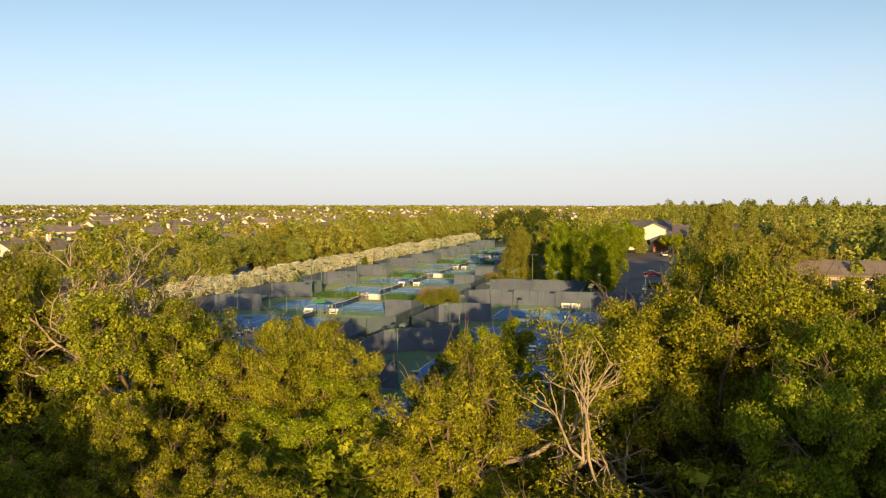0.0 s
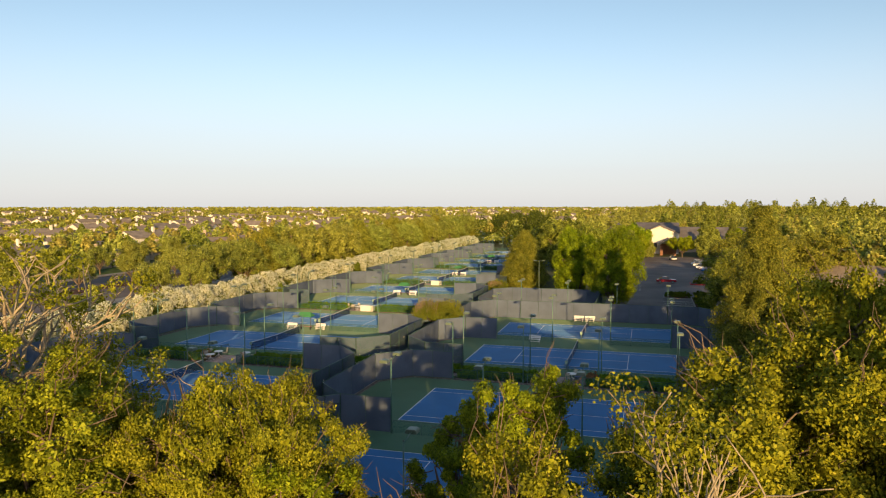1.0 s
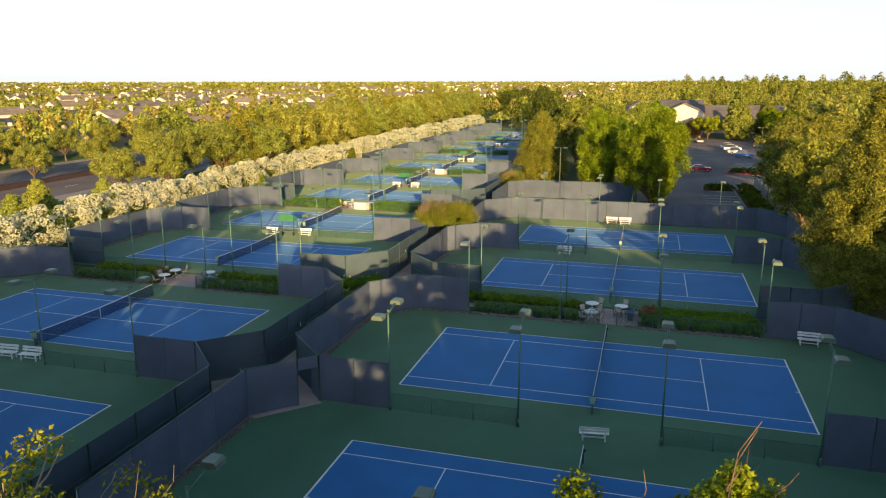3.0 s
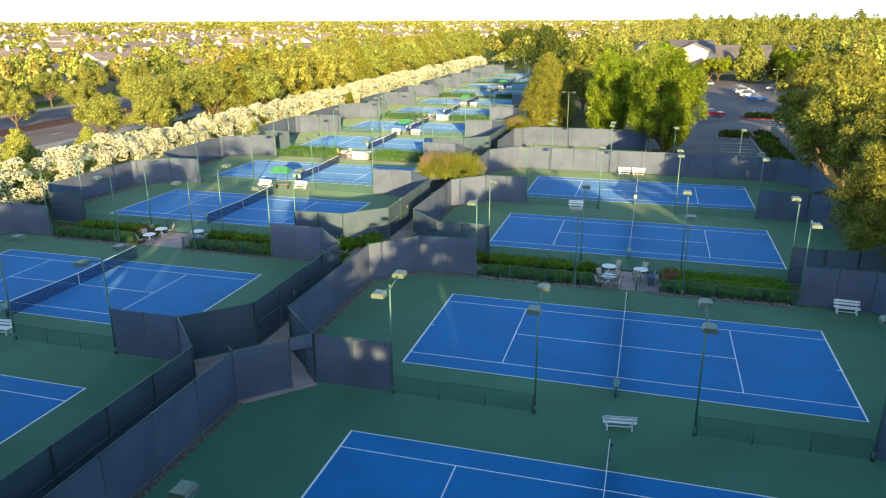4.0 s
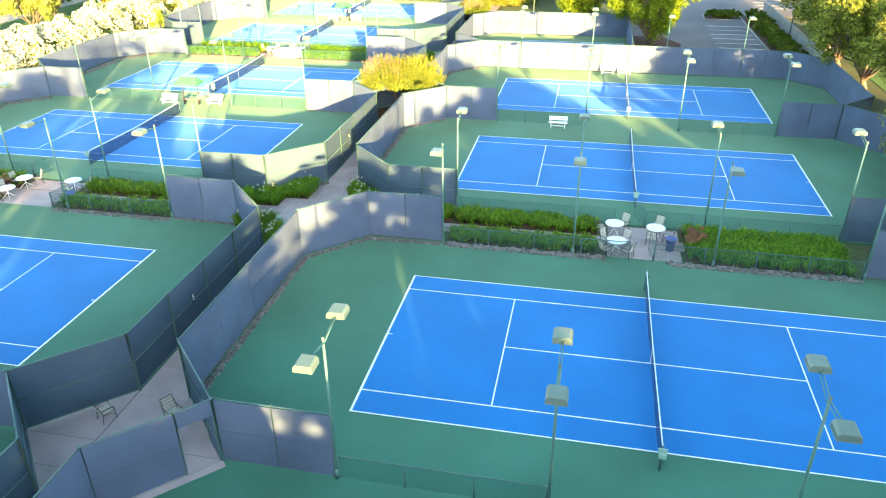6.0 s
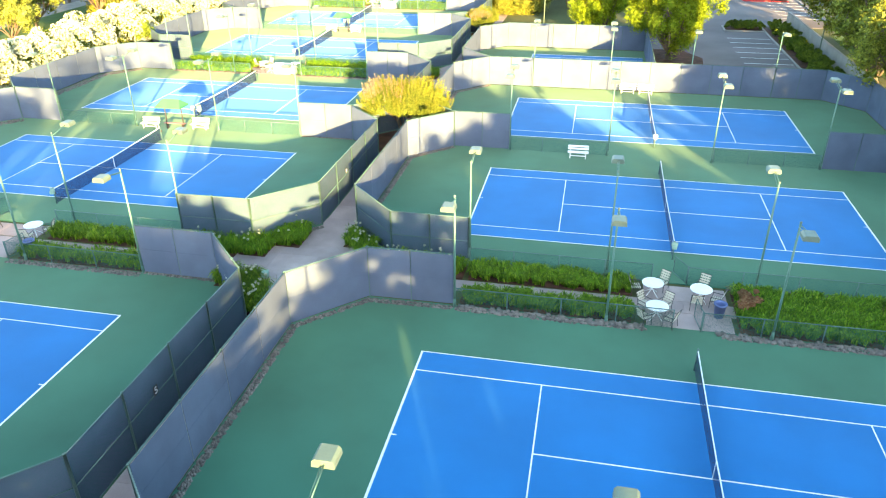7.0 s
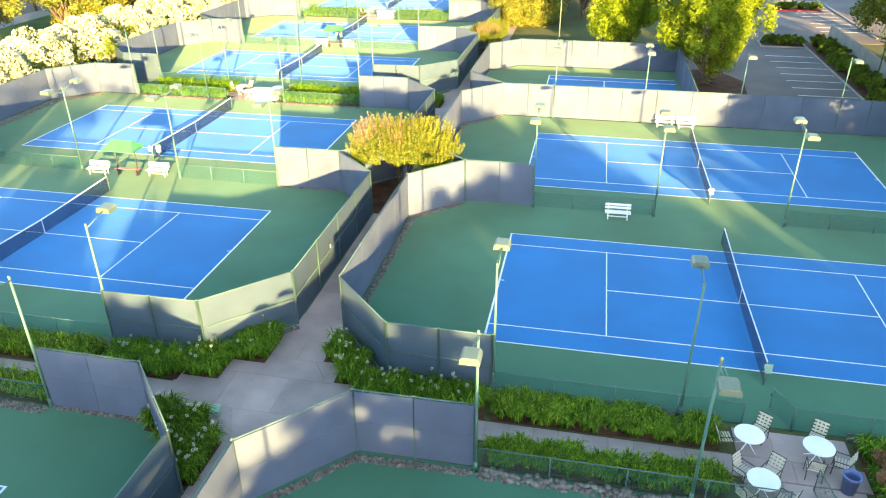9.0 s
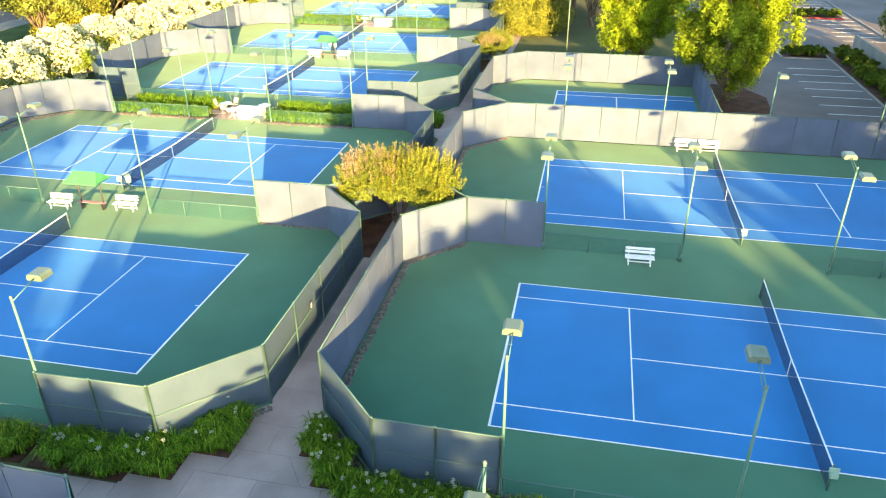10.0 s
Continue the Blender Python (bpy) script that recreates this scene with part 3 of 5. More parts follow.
# ---- nets ----
def net():
    root = thing("tennis_net", "black tennis net with white top band", "tennis net", "tennis nets")
    W = 10.97
    y0, y1, yc = -0.91, W + 0.91, W / 2
    n = 24
    top = lambda y: 0.914 + (1.07 - 0.914) * min(1.0, abs(y - yc) / (yc + 0.91)) ** 1.1
    ys = [y0 + (y1 - y0) * i / n for i in range(n + 1)]
    v = [(y, 0, 0.03) for y in ys] + [(y, 0, top(y) - 0.05) for y in ys]
    part("netting", G().add(v, [(i, i + 1, n + 2 + i, n + 1 + i) for i in range(n)]), NET, root, at=pose(0, 0, 0, 0, 0, 90))
    g = G()
    v = [(x, y, top(y) + z) for y in ys for x, z in ((-0.018, -0.065), (0.018, -0.065), (0.018, 0.0), (-0.018, 0.0))]
    g.add(v, [(4 * i + j, 4 * i + (j + 1) % 4, 4 * i + 4 + (j + 1) % 4, 4 * i + 4 + j) for i in range(n) for j in range(4)] + [(3, 2, 1, 0), (4 * n, 4 * n + 1, 4 * n + 2, 4 * n + 3)])
    part("top_band", g, CANVAS, root, "white canvas band")
    part("centre_strap", G().box((0, yc, 0.44), (0.03, 0.055, 0.9)), CANVAS, root, "white strap")
    for y in (y0, y1):
        p = part("net_post", G().tube((0, y, -0.05), (0, y, 1.1), 0.045, n=10).lathe([(0.05, 1.1), (0.04, 1.14), (0, 1.15)], 10, (0, y, 0)), GREEN_STEEL, root, smooth=True)
        part("winch", G().box((0.06, y, 0.75), (0.1, 0.08, 0.14)).tube((0.1, y, 0.75), (0.24, y, 0.75), 0.012, n=6), DARK_METAL, p, bevel=0.01)
    part("score_keeper", G().box((0.0, y0 - 0.1, 1.0), (0.34, 0.05, 0.22)).box((0.0, y0 - 0.18, 0.85), (0.26, 0.16, 0.2)), COOLER, root, "pale grey score box", bevel=0.01)
    return root


first = net()
spots = [(x + 23.77 / 2, y) for x, y in RIGHT_COURTS + LEFT_COURTS]
first.matrix_basis = pose(*spots[0], 0)
for x, y in spots[1:]:
    copy_thing(first, pose(x, y, 0))


# ---- floodlight poles ----
def light_pole(heads):
    name = "double-headed" if len(heads) > 1 else "single-headed"
    root = thing("floodlight_pole", f"pale green {name} court floodlight on a steel pole", "floodlight", "court floodlights")
    part("pole", G().tube((0, 0, -0.05), (0, 0, 5.98), 0.062, 0.045, 10).tube((0, 0, 0.0), (0, 0, 0.45), 0.085, 0.075, 10), POLE_PAINT, root, smooth=True)
    part("pole_cap", G().lathe([(0.05, 5.96), (0.06, 6.02), (0.0, 6.07)], 8), LAMP_CASE, root, "pale cap", smooth=True)
    for d in heads:
        part("arm", G().tube((0.04, 0, 5.86), (0.04, 1.2 * d, 6.1), 0.022, n=6), POLE_PAINT, root, smooth=True)
        part("arm", G().tube((-0.04, 0, 5.78), (-0.04, 1.2 * d, 6.06), 0.018, n=6), POLE_PAINT, root, smooth=True)
        g = G()
        v = [(sx * a, 1.16 * d + d * (0.0 if e == 0 else 0.62), z) for z, a in ((5.98, 0.31), (6.13, 0.31), (6.22, 0.23)) for e in (0, 1) for sx in (-1, 1)]
        g.add(v, [(0, 1, 3, 2), (8, 9, 11, 10), (0, 1, 5, 4), (1, 3, 7, 5), (3, 2, 6, 7), (2, 0, 4, 6), (4, 5, 9, 8), (5, 7, 11, 9), (7, 6, 10, 11), (6, 4, 8, 10)])
        head = part("lamp_head", g, LAMP_CASE, root, "pale boxy lamp head", bevel=0.012)
        part("lens", G().box((0, 1.47 * d, 5.975), (0.5, 0.48, 0.015)), LENS, head, "frosted glass lens")
    return root


POLES = {(-1, 1): [], (-1,): [], (1,): []}
for k in (0, 1):
    yc = -3.5 + PITCH * k
    for x in (0.65, 8.1, 15.6, 23.1):
        POLES[(-1, 1)].append((x, yc))
for x in (0.72, 8.1, 15.6, 23.1):
    POLES[(-1,)].append((x, 14.95))
    POLES[(1,)].append((x, 19.4))
for x in (0.72, 8.1):
    POLES[(-1, 1)].append((x, 56.8))
POLES[(-1,)] += [(15.6, 56.8), (23.1, 56.8)]
POLES[(1,)] += [(x, -22.0) for x in (0.72, 8.1, 15.6, 23.1)]
for k in range(6):
    yc = -3.5 + PITCH * k
    for x in (-38.7, -31.4, -23.8, -16.5):
        POLES[(-1, 1)].append((x, yc))
        POLES[(-1,)].append((x, yc + 18.55))
        POLES[(1,)].append((x, yc - 18.55))
for heads, places in POLES.items():
    p = light_pole(heads)
    p.matrix_basis = pose(*places[0], 0)
    for x, y in places[1:]:
        copy_thing(p, pose(x, y, 0))


# ---- benches, shelters, tables, chairs, bins ----
def bench(length=1.55):
    root = thing("bench", "white painted slatted wooden bench on the court", "bench", "court benches")
    for i, y in enumerate((-0.17, 0.0, 0.17)):
        part("seat_slat", G().box((0, y, 0.44), (length, 0.145, 0.04)), WHITE_WOOD, root, bevel=0.008)
    for z, y in ((0.62, 0.27), (0.80, 0.32)):
        part("back_slat", G().box((0, y, z), (length, 0.035, 0.14), 0, -14), WHITE_WOOD, root, bevel=0.008)
    for x in (-length / 2 + 0.2, length / 2 - 0.2):
        part("leg_frame", G().box((x, -0.18, 0.21), (0.07, 0.07, 0.42)).box((x, 0.2, 0.21), (0.07, 0.07, 0.42)).box((x, 0.01, 0.39), (0.07, 0.5, 0.06)).box((x, 0.31, 0.6), (0.06, 0.045, 0.56), 0, -14), WHITE_WOOD, root, bevel=0.008)
    part("stretcher", G().box((0, 0.01, 0.14), (length - 0.4, 0.06, 0.06)), WHITE_WOOD, root, bevel=0.008)
    return root


b0 = bench()
b0.matrix_basis = pose(12.2, -3.85, 0, 0, 0, 188)
for x, y, r in [(5.9, 37.2, 1), (9.9, 55.9, 0), (11.6, 55.9, 0), (25.9, 14.4, -3), (-29.9, 37.7, 2), (-25.6, 38.2, 2), (-27.3, -3.2, 4), (-25.4, -3.1, 4),
                (-28.6, 79.6, 2), (-25.2, 79.7, 2), (-27.6, 121.2, 0), (-25.4, 121.3, 0), (-27.6, 162.8, 0), (-25.4, 163, 0)]:
    copy_thing(b0, pose(x, y, 0, 0, 0, r))


def shelter():
    root = thing("bench_shelter", "green canvas awning on two posts over a red bench", "shelter", "court shelters")
    part("canopy", G().add([(-1.15, -0.75, 2.0), (1.15, -0.75, 2.0), (1.15, 0.75, 2.0), (-1.15, 0.75, 2.0), (-0.75, 0, 2.55), (0.75, 0, 2.55),
                            (-1.15, -0.75, 1.93), (1.15, -0.75, 1.93), (1.15, 0.75, 1.93), (-1.15, 0.75, 1.93)],
                           [(0, 1, 5, 4), (2, 3, 4, 5), (1, 2, 5), (3, 0, 4), (0, 6, 7, 1), (1, 7, 8, 2), (2, 8, 9, 3), (3, 9, 6, 0)]), AWNING, root)
    for x in (-0.75, 0.75):
        part("post", G().tube((x, 0.05, 0), (x, 0.05, 2.3), 0.045, n=8), DARK_METAL, root, smooth=True)
    part("bench_seat", G().box((0, -0.08, 0.46), (1.9, 0.13, 0.04)).box((0, 0.08, 0.46), (1.9, 0.13, 0.04)), RED_WOOD, root, "faded red plank seat", bevel=0.006)
    for x in (-0.7, 0.7):
        part("bench_leg", G().box((x, 0, 0.22), (0.07, 0.3, 0.44)), DARK_METAL, root)
    return root


s0 = shelter()
s0.matrix_basis = pose(-27.75, 37.95, 0, 0, 0, 1)
for k in (1, 2, 3):
    copy_thing(s0, pose(-26.9, 38.1 + PITCH * k, 0))


def cooler():
    root = thing("water_cooler", "pale green water cooler on a stand", "water cooler", "court coolers")
    part("stand", G().tube((0, 0, 0), (0, 0, 0.62), 0.05, n=8).box((0, 0, 0.03), (0.4, 0.4, 0.05)), GREEN_STEEL, root)
    part("tank", G().lathe([(0, 0.62), (0.17, 0.62), (0.19, 0.8), (0.19, 1.12), (0.15, 1.2), (0, 1.21)], 14), COOLER, root, smooth=True)
    part("lid", G().lathe([(0.2, 1.13), (0.2, 1.19), (0, 1.22)], 14), GREEN_STEEL, root, smooth=True)
    return root


w0 = cooler()
w0.matrix_basis = pose(-27.1, 41.0, 0)
copy_thing(w0, pose(-27.1, -1.0, 0)), copy_thing(w0, pose(-27.1, 82.5, 0))


def table():
    root = thing("patio_table", "round white patio table on splayed legs", "table", "patio tables")
    part("tabletop", G().lathe([(0, 0.69), (0.5, 0.69), (0.54, 0.705), (0.54, 0.725), (0.51, 0.74), (0, 0.742)], 28), WHITE_TOP, root, smooth=False)
    part("pedestal", G().tube((0, 0, 0.3), (0, 0, 0.69), 0.04, n=8), WHITE_WOOD, root, smooth=True)
    for i in range(4):
        a = math.pi / 4 + math.pi / 2 * i
        part("leg", G().tube((0.02 * math.cos(a), 0.02 * math.sin(a), 0.36), (0.42 * math.cos(a), 0.42 * math.sin(a), 0.02), 0.024, 0.02, 6), WHITE_WOOD, root, smooth=True)
    return root


def chair():
    root = thing("patio_chair", "bronze metal patio chair with cream vinyl straps", "chair", "patio chairs")
    for sx in (-1, 1):
        part("side_frame", G().tube((0.27 * sx, -0.26, 0), (0.27 * sx, -0.24, 0.62), 0.016, n=6).tube((0.27 * sx, -0.24, 0.62), (0.27 * sx, 0.24, 0.62), 0.018, n=6)
             .tube((0.27 * sx, 0.28, 0), (0.27 * sx, 0.2, 0.45), 0.016, n=6).tube((0.27 * sx, 0.2, 0.42), (0.25 * sx, 0.38, 0.98), 0.016, n=6).tube((0.27 * sx, -0.25, 0.42), (0.27 * sx, 0.21, 0.42), 0.016, n=6), DARK_METAL, root, smooth=True)
    part("top_rail", G().tube((-0.25, 0.38, 0.98), (0.25, 0.38, 0.98), 0.016, n=6).tube((-0.27, -0.25, 0.42), (0.27, -0.25, 0.42), 0.016, n=6), DARK_METAL, root, smooth=True)
    for i in range(5):
        part("seat_strap", G().box((0, -0.2 + 0.1 * i, 0.435), (0.54, 0.062, 0.012)), STRAP, root)
    for i in range(4):
        part("back_strap", G().box((0, 0.235 + 0.04 * i, 0.55 + 0.125 * i), (0.53, 0.012, 0.07), 0, -18), STRAP, root)
    for x in (-0.13, 0.0, 0.13):
        part("back_strap", G().box((x, 0.29, 0.74), (0.05, 0.012, 0.5), 0, -18), STRAP, root)
    return root


def trash_bin():
    root = thing("trash_bin", "grey-blue round plastic trash bin", "trash bin", "trash bins")
    part("bin_body", G().lathe([(0, 0.01), (0.22, 0.0), (0.28, 0.68), (0.32, 0.7), (0.32, 0.76), (0.27, 0.76), (0.25, 0.6), (0.2, 0.06), (0, 0.05)], 20), BIN_BLUE, root, smooth=True)
    return root


t0 = table()
c0 = chair()
groups = [(10.36, 17.98, (52, 178)), (10.46, 15.76, (130, 60, 222, 318)), (12.69, 17.8, (78, 252, 332))]
groups += [(-29.0, 17.7, (170, 60)), (-28.9, 15.9, (150, 250)), (-25.4, 17.9, (20, 280))]
groups += [(-29.0, 58.8, (170, 60, 280)), (-27.6, 57.2, (30, 200)), (-25.4, 58.9, (20, 280)), (-29.0, 100.3, (170, 60)), (-25.4, 100.3, (20, 280))]
used = False
for x, y, angles in groups:
    if not used:
        t0.matrix_basis = pose(x, y, 0)
    else:
        copy_thing(t0, pose(x, y, 0))
    for i, a in enumerate(angles):
        r = radians(a)
        m = pose(x + 0.82 * math.cos(r), y + 0.82 * math.sin(r), 0, 0, 0, a - 90 + rng.uniform(-15, 15))
        if not used:
            c0.matrix_basis = m
            used = True
        else:
            copy_thing(c0, m)
copy_thing(c0, pose(-9.3, -2.3, 0, 0, 0, 150)), copy_thing(c0, pose(-6.6, -1.9, 0, 0, 0, 60))
bin0 = trash_bin()
bin0.matrix_basis = pose(13.45, 16.5, 0)
copy_thing(bin0, pose(-24.2, 16.0, 0))


def counter():
    root = thing("serving_counter", "pale stucco counter block with white top", "counter", "patio counters")
    part("base", G().box((0, 0, 0.45), (2.3, 0.8, 0.9)), STUCCO, root, bevel=0.02)
    part("worktop", G().box((0, 0, 0.94), (2.5, 0.95, 0.07)), WHITE_TOP, root, bevel=0.015)
    return root


k0 = counter()
k0.matrix_basis = pose(-25.9, 57.3, 0)
copy_thing(k0, pose(-25.9, 98.8, 0))

# ---- plants ----
def quads_mesh(name, verts, material):
    """A mesh of loose quads from an array of shape (n, 4, 3)."""
    n = len(verts)
    me = bpy.data.meshes.new(name)
    me.vertices.add(4 * n)
    me.vertices.foreach_set("co", np.ascontiguousarray(verts, dtype=np.float32).ravel())
    me.loops.add(4 * n)
    me.loops.foreach_set("vertex_index", np.arange(4 * n, dtype=np.int32))
    me.polygons.add(n)
    me.polygons.foreach_set("loop_start", np.arange(0, 4 * n, 4, dtype=np.int32))
    me.materials.append(material)
    me.update(calc_edges=True)
    return me


def unit(a):
    return a / np.maximum(np.linalg.norm(a, axis=-1, keepdims=True), 1e-6)


def leaves(pos, outward, size, r, wide=0.5, up=0.12, wild=0.6):
    """Rhombic leaves at pos, facing roughly outward and up."""
    n = len(pos)
    nrm = unit(unit(outward) * 0.8 + np.array([0, 0, up]) + r.normal(0, wild, (n, 3)))
    along = unit(np.cross(nrm, r.normal(0, 1, (n, 3))))
    side = np.cross(nrm, along)
    s = (size * r.uniform(0.6, 1.35, n))[:, None]
    bend = nrm * s * 0.12
    return np.stack([pos - along * s * 0.5, pos + side * s * wide * 0.5 - bend, pos + along * s * 0.5, pos - side * s * wide * 0.5 - bend], 1)


def clump_points(centres, radii, per, r, flat=0.75, hollow=0.45):
    """Points spread through clumps, thicker towards their skin."""
    k = len(centres)
    d = unit(r.normal(0, 1, (k, per, 3)))
    rad = (hollow + (1 - hollow) * r.random((k, per, 1)) ** 0.6) * radii[:, None, None]
    off = d * rad * np.array([1, 1, flat])
    pos = centres[:, None, :] + off
    return pos.reshape(-1, 3), d.reshape(-1, 3)


def limb(g, a, b, r0, r1, r, steps=4, sides=6, bend=0.12):
    """A crooked tapering limb from a to b."""
    a, b = Vector(a), Vector(b)
    length = (b - a).length
    prev, pr = a, r0
    for i in range(1, steps + 1):
        t = i / steps
        p = a.lerp(b, t) + (Vector(r.normal(0, bend * length / steps, 3)) if i < steps else Vector((0, 0, 0)))
        q = r0 + (r1 - r0) * t
        g.tube(prev, p, pr, q, sides, cap=(i == steps))
        prev, pr = p, q


def tree(name, label, leaf, H, R, seed, lobes=9, clumps=80, per=170, size=0.2, base=0.3, squash=0.8, bark=None, twigs=0, category="tree", group="trees", wide=0.5, clump_r=0.24, low=-0.55):
    """A broad tree: trunk and limbs that carry lobes, each lobe of leafy clumps."""
    r = np.random.default_rng(seed)
    root = thing(name, label, category, group)
    g = G()
    fork = np.array([r.normal(0, 0.03 * H), r.normal(0, 0.03 * H), H * base])
    limb(g, (0, 0, -0.2), fork, 0.028 * H, 0.02 * H, r, 4, 8, 0.06)
    mid = np.array([0, 0, H * (base + (1 - base) * 0.5)])
    half = np.array([R, R, H * (1 - base) * 0.5])
    lob = []
    for i in range(lobes):
        a = 2 * math.pi * (i + r.uniform(-0.3, 0.3)) / lobes * 2.4
        z = low + (0.8 - low) * (i + 0.5) / lobes
        q = math.sqrt(max(0.05, 1 - z * z)) * r.uniform(0.5, 0.72)
        lob.append(mid + half * np.array([q * math.cos(a), q * math.sin(a), z * 0.72]))
    lob = np.array(lob)
    lr = R * r.uniform(0.34, 0.5, lobes)
    cs, rs = [], []
    for c, q in zip(lob, lr):
        limb(g, fork + r.normal(0, 0.05, 3), c, 0.013 * H, 0.004 * H, r, 5, 6, 0.14)
        for j in range(max(2, clumps // lobes)):
            d = unit(r.normal(0, 1, 3) + np.array([0, 0, 0.25]))
            p = c + d * q * np.array([1, 1, squash]) * r.uniform(0.55, 1.05)
            if j % 2 == 0:
                limb(g, c + r.normal(0, 0.1, 3), p, 0.0035 * H, 0.0014 * H, r, 3, 4, 0.2)
            cs.append(p)
            rs.append(R * clump_r * r.uniform(0.65, 1.2))
    cs, rs = np.array(cs), np.array(rs)
    for j in range(twigs):
        c = cs[r.integers(len(cs))]
        tip = c + unit(c - mid + np.array([0, 0, 0.9])) * r.uniform(0.6, 1.9)
        limb(g, c, tip, 0.026, 0.008, r, 3, 4, 0.3)
    part("trunk", g, bark or BARK, root, smooth=True)
    pos, d = clump_points(cs, rs, per, r, squash)
    out = unit(pos - mid) * 0.7 + d
    skin = leaves(pos, out, size, r, wide)
    pos, d = clump_points(cs, rs * 0.62, max(10, per // 9), r, squash, 0.2)
    heart = leaves(pos, unit(pos - mid) * 0.7 + d, size * 2.3, r, 0.75)
    part("crown", quads_mesh("crown", np.concatenate([skin, heart]), leaf), None, root)
    return root


def bare_tree(name, label, H, R, seed, leaf=None, per=60):
    """A leaning half-dead tree: forking grey limbs with few leaves."""
    r = np.random.default_rng(seed)
    root = thing(name, label, "tree", "trees")
    g = G()
    tips = []

    def fork(p, d, length, rad, depth):
        q = p + d * length
        limb(g, p, q, rad, rad * 0.62, r, 3, 6 if depth < 2 else 4, 0.1)
        if depth >= 5 or rad < 0.006:
            tips.append(q)
            return
        for i in range(3 if depth in (0, 1, 3) else 2):
            e = unit(d + r.normal(0, 0.55, 3) + np.array([0, 0, 0.14]))
            fork(q, e, length * r.uniform(0.6, 0.85), rad * 0.6, depth + 1)

    fork(np.array([0, 0, -0.2]), unit(np.array([0.06, 0.04, 1.0])), H * 0.28, 0.024 * H, 0)
    part("trunk", g, DEAD_WOOD, root, smooth=True)
    if leaf is not None:
        t = np.array(tips)
        t = t[r.random(len(t)) < 0.5]
        pos, d = clump_points(t, np.full(len(t), R * 0.13), per, r, 0.8)
        part("crown", quads_mesh("crown", leaves(pos, d, 0.15, r, 0.6), leaf), None, root)
    return root


def conifer(name, label, leaf, H, R, seed, tiers=16, per=150, size=0.22, blunt=0.75, base=0.08, group="trees"):
    """A full conifer: whorls of drooping boughs along one trunk."""
    r = np.random.default_rng(seed)
    root = thing(name, label, "tree", group)
    g = G()
    limb(g, (0, 0, -0.2), (0, 0, H * 0.96), 0.02 * H, 0.02, r, 6, 7, 0.02)
    cs, rs = [], []
    for i in range(tiers):
        t = (i + 0.5) / tiers
        z = H * (base + (0.97 - base) * t)
        rad = R * (1 - t ** blunt) ** 0.75 * (0.55 + 0.45 * min(1, t * 6)) * r.uniform(0.85, 1.1) + 0.15
        k = max(3, int(4 + 9 * rad / R))
        a0 = r.uniform(0, 6.28)
        for j in range(k):
            a = a0 + 2 * math.pi * j / k + r.normal(0, 0.15)
            q = rad * r.uniform(0.72, 1.08)
            p = np.array([q * math.cos(a), q * math.sin(a), z - 0.16 * q + r.normal(0, 0.03 * R)])
            limb(g, (0, 0, z), p, 0.05, 0.012, r, 2, 4, 0.06)
            for f in (0.45, 0.8, 1.0):
                cs.append(np.array([p[0] * f, p[1] * f, z + (p[2] - z) * f]))
                rs.append((0.55 + 0.5 * (1 - t)) * R * 0.24 * r.uniform(0.8, 1.2))
    part("trunk", g, BARK, root, smooth=True)
    cs, rs = np.array(cs), np.array(rs)
    pos, d = clump_points(cs, rs, per, r, 0.8, 0.35)
    out = unit(np.concatenate([pos[:, :2], np.full((len(pos), 1), 0.25 * R)], 1)) + d * 0.8
    part("crown", quads_mesh("crown", leaves(pos, out, size, r, 0.45), leaf), None, root)
    return root


def place(first, spots):
    """Stands a built plant at the first spot and copies of it at the others: x, y, turn, scale and, where it differs, the scale upwards."""
    made = []
    for i, (x, y, turn, k, *tall) in enumerate(spots):
        m = pose(x, y, 0, 0, 0, turn) @ Matrix.Diagonal((k, k, tall[0] if tall else k * (0.94 + 0.12 * ((x * 7 + y * 3) % 1)), 1))
        if i == 0:
            made.append(m)
        else:
            copy_thing(first, m)
    first.matrix_basis = made[0]


# trees under the first stretch of the flight, plus unseen ones added for shade
OLIVE = "olive-green broadleaf tree with some bare twigs"
place(tree("broadleaf_tree", OLIVE, LEAF_NEAR, 12.6, 5.4, 11, 13, 220, 410, 0.118, 0.12, 0.8, twigs=200, wide=0.62, clump_r=0.15),
      # x over 40, (36.5, -59.5) and (4, -55): out of view, added to cast shade
      [(7.9, -36.5, 0, 0.80, 0.76), (31.5, -37.5, 40, 0.85, 1.1), (4.0, -55.0, 160, 0.9, 0.95), (36.5, -59.5, 310, 1.1, 1.3), (40.5, -43, 70, 1.1), (45, -47, 20, 1.3), (43.5, -53, 250, 1.25), (-17, -35, 200, 0.84), (-27, -42, 300, 1.05), (-19, -43, 30, 1.15), (38.5, -29, 10, 0.92), (43, -31, 80, 0.95), (47.5, -28, 150, 1.2), (52, -30, 220, 1.3), (56.5, -27, 290, 1.25), (41.5, -24, 330, 0.95), (46.5, -22, 60, 1.1)])
place(tree("broadleaf_tree", OLIVE, LEAF_NEAR_B, 13.2, 5.0, 12, 13, 220, 410, 0.118, 0.12, 0.8, twigs=160, wide=0.62, clump_r=0.15),
      [(25.8, -30, 0, 1.14, 1.2), (6.3, -32.8, 130, 0.74, 0.98), (2.8, -33.6, 200, 0.72, 0.9), (-25, -30, 120, 0.9), (33.0, -29.5, 250, 1.05, 1.24), (36.5, -25.5, 30, 0.95), (29.2, -27.5, 190, 0.96, 1.34), (22.2, -30.5, 140, 0.9), (8.5, -45, 40, 0.68), (29, -46.5, 310, 0.74), (-3, -46, 170, 0.74)])
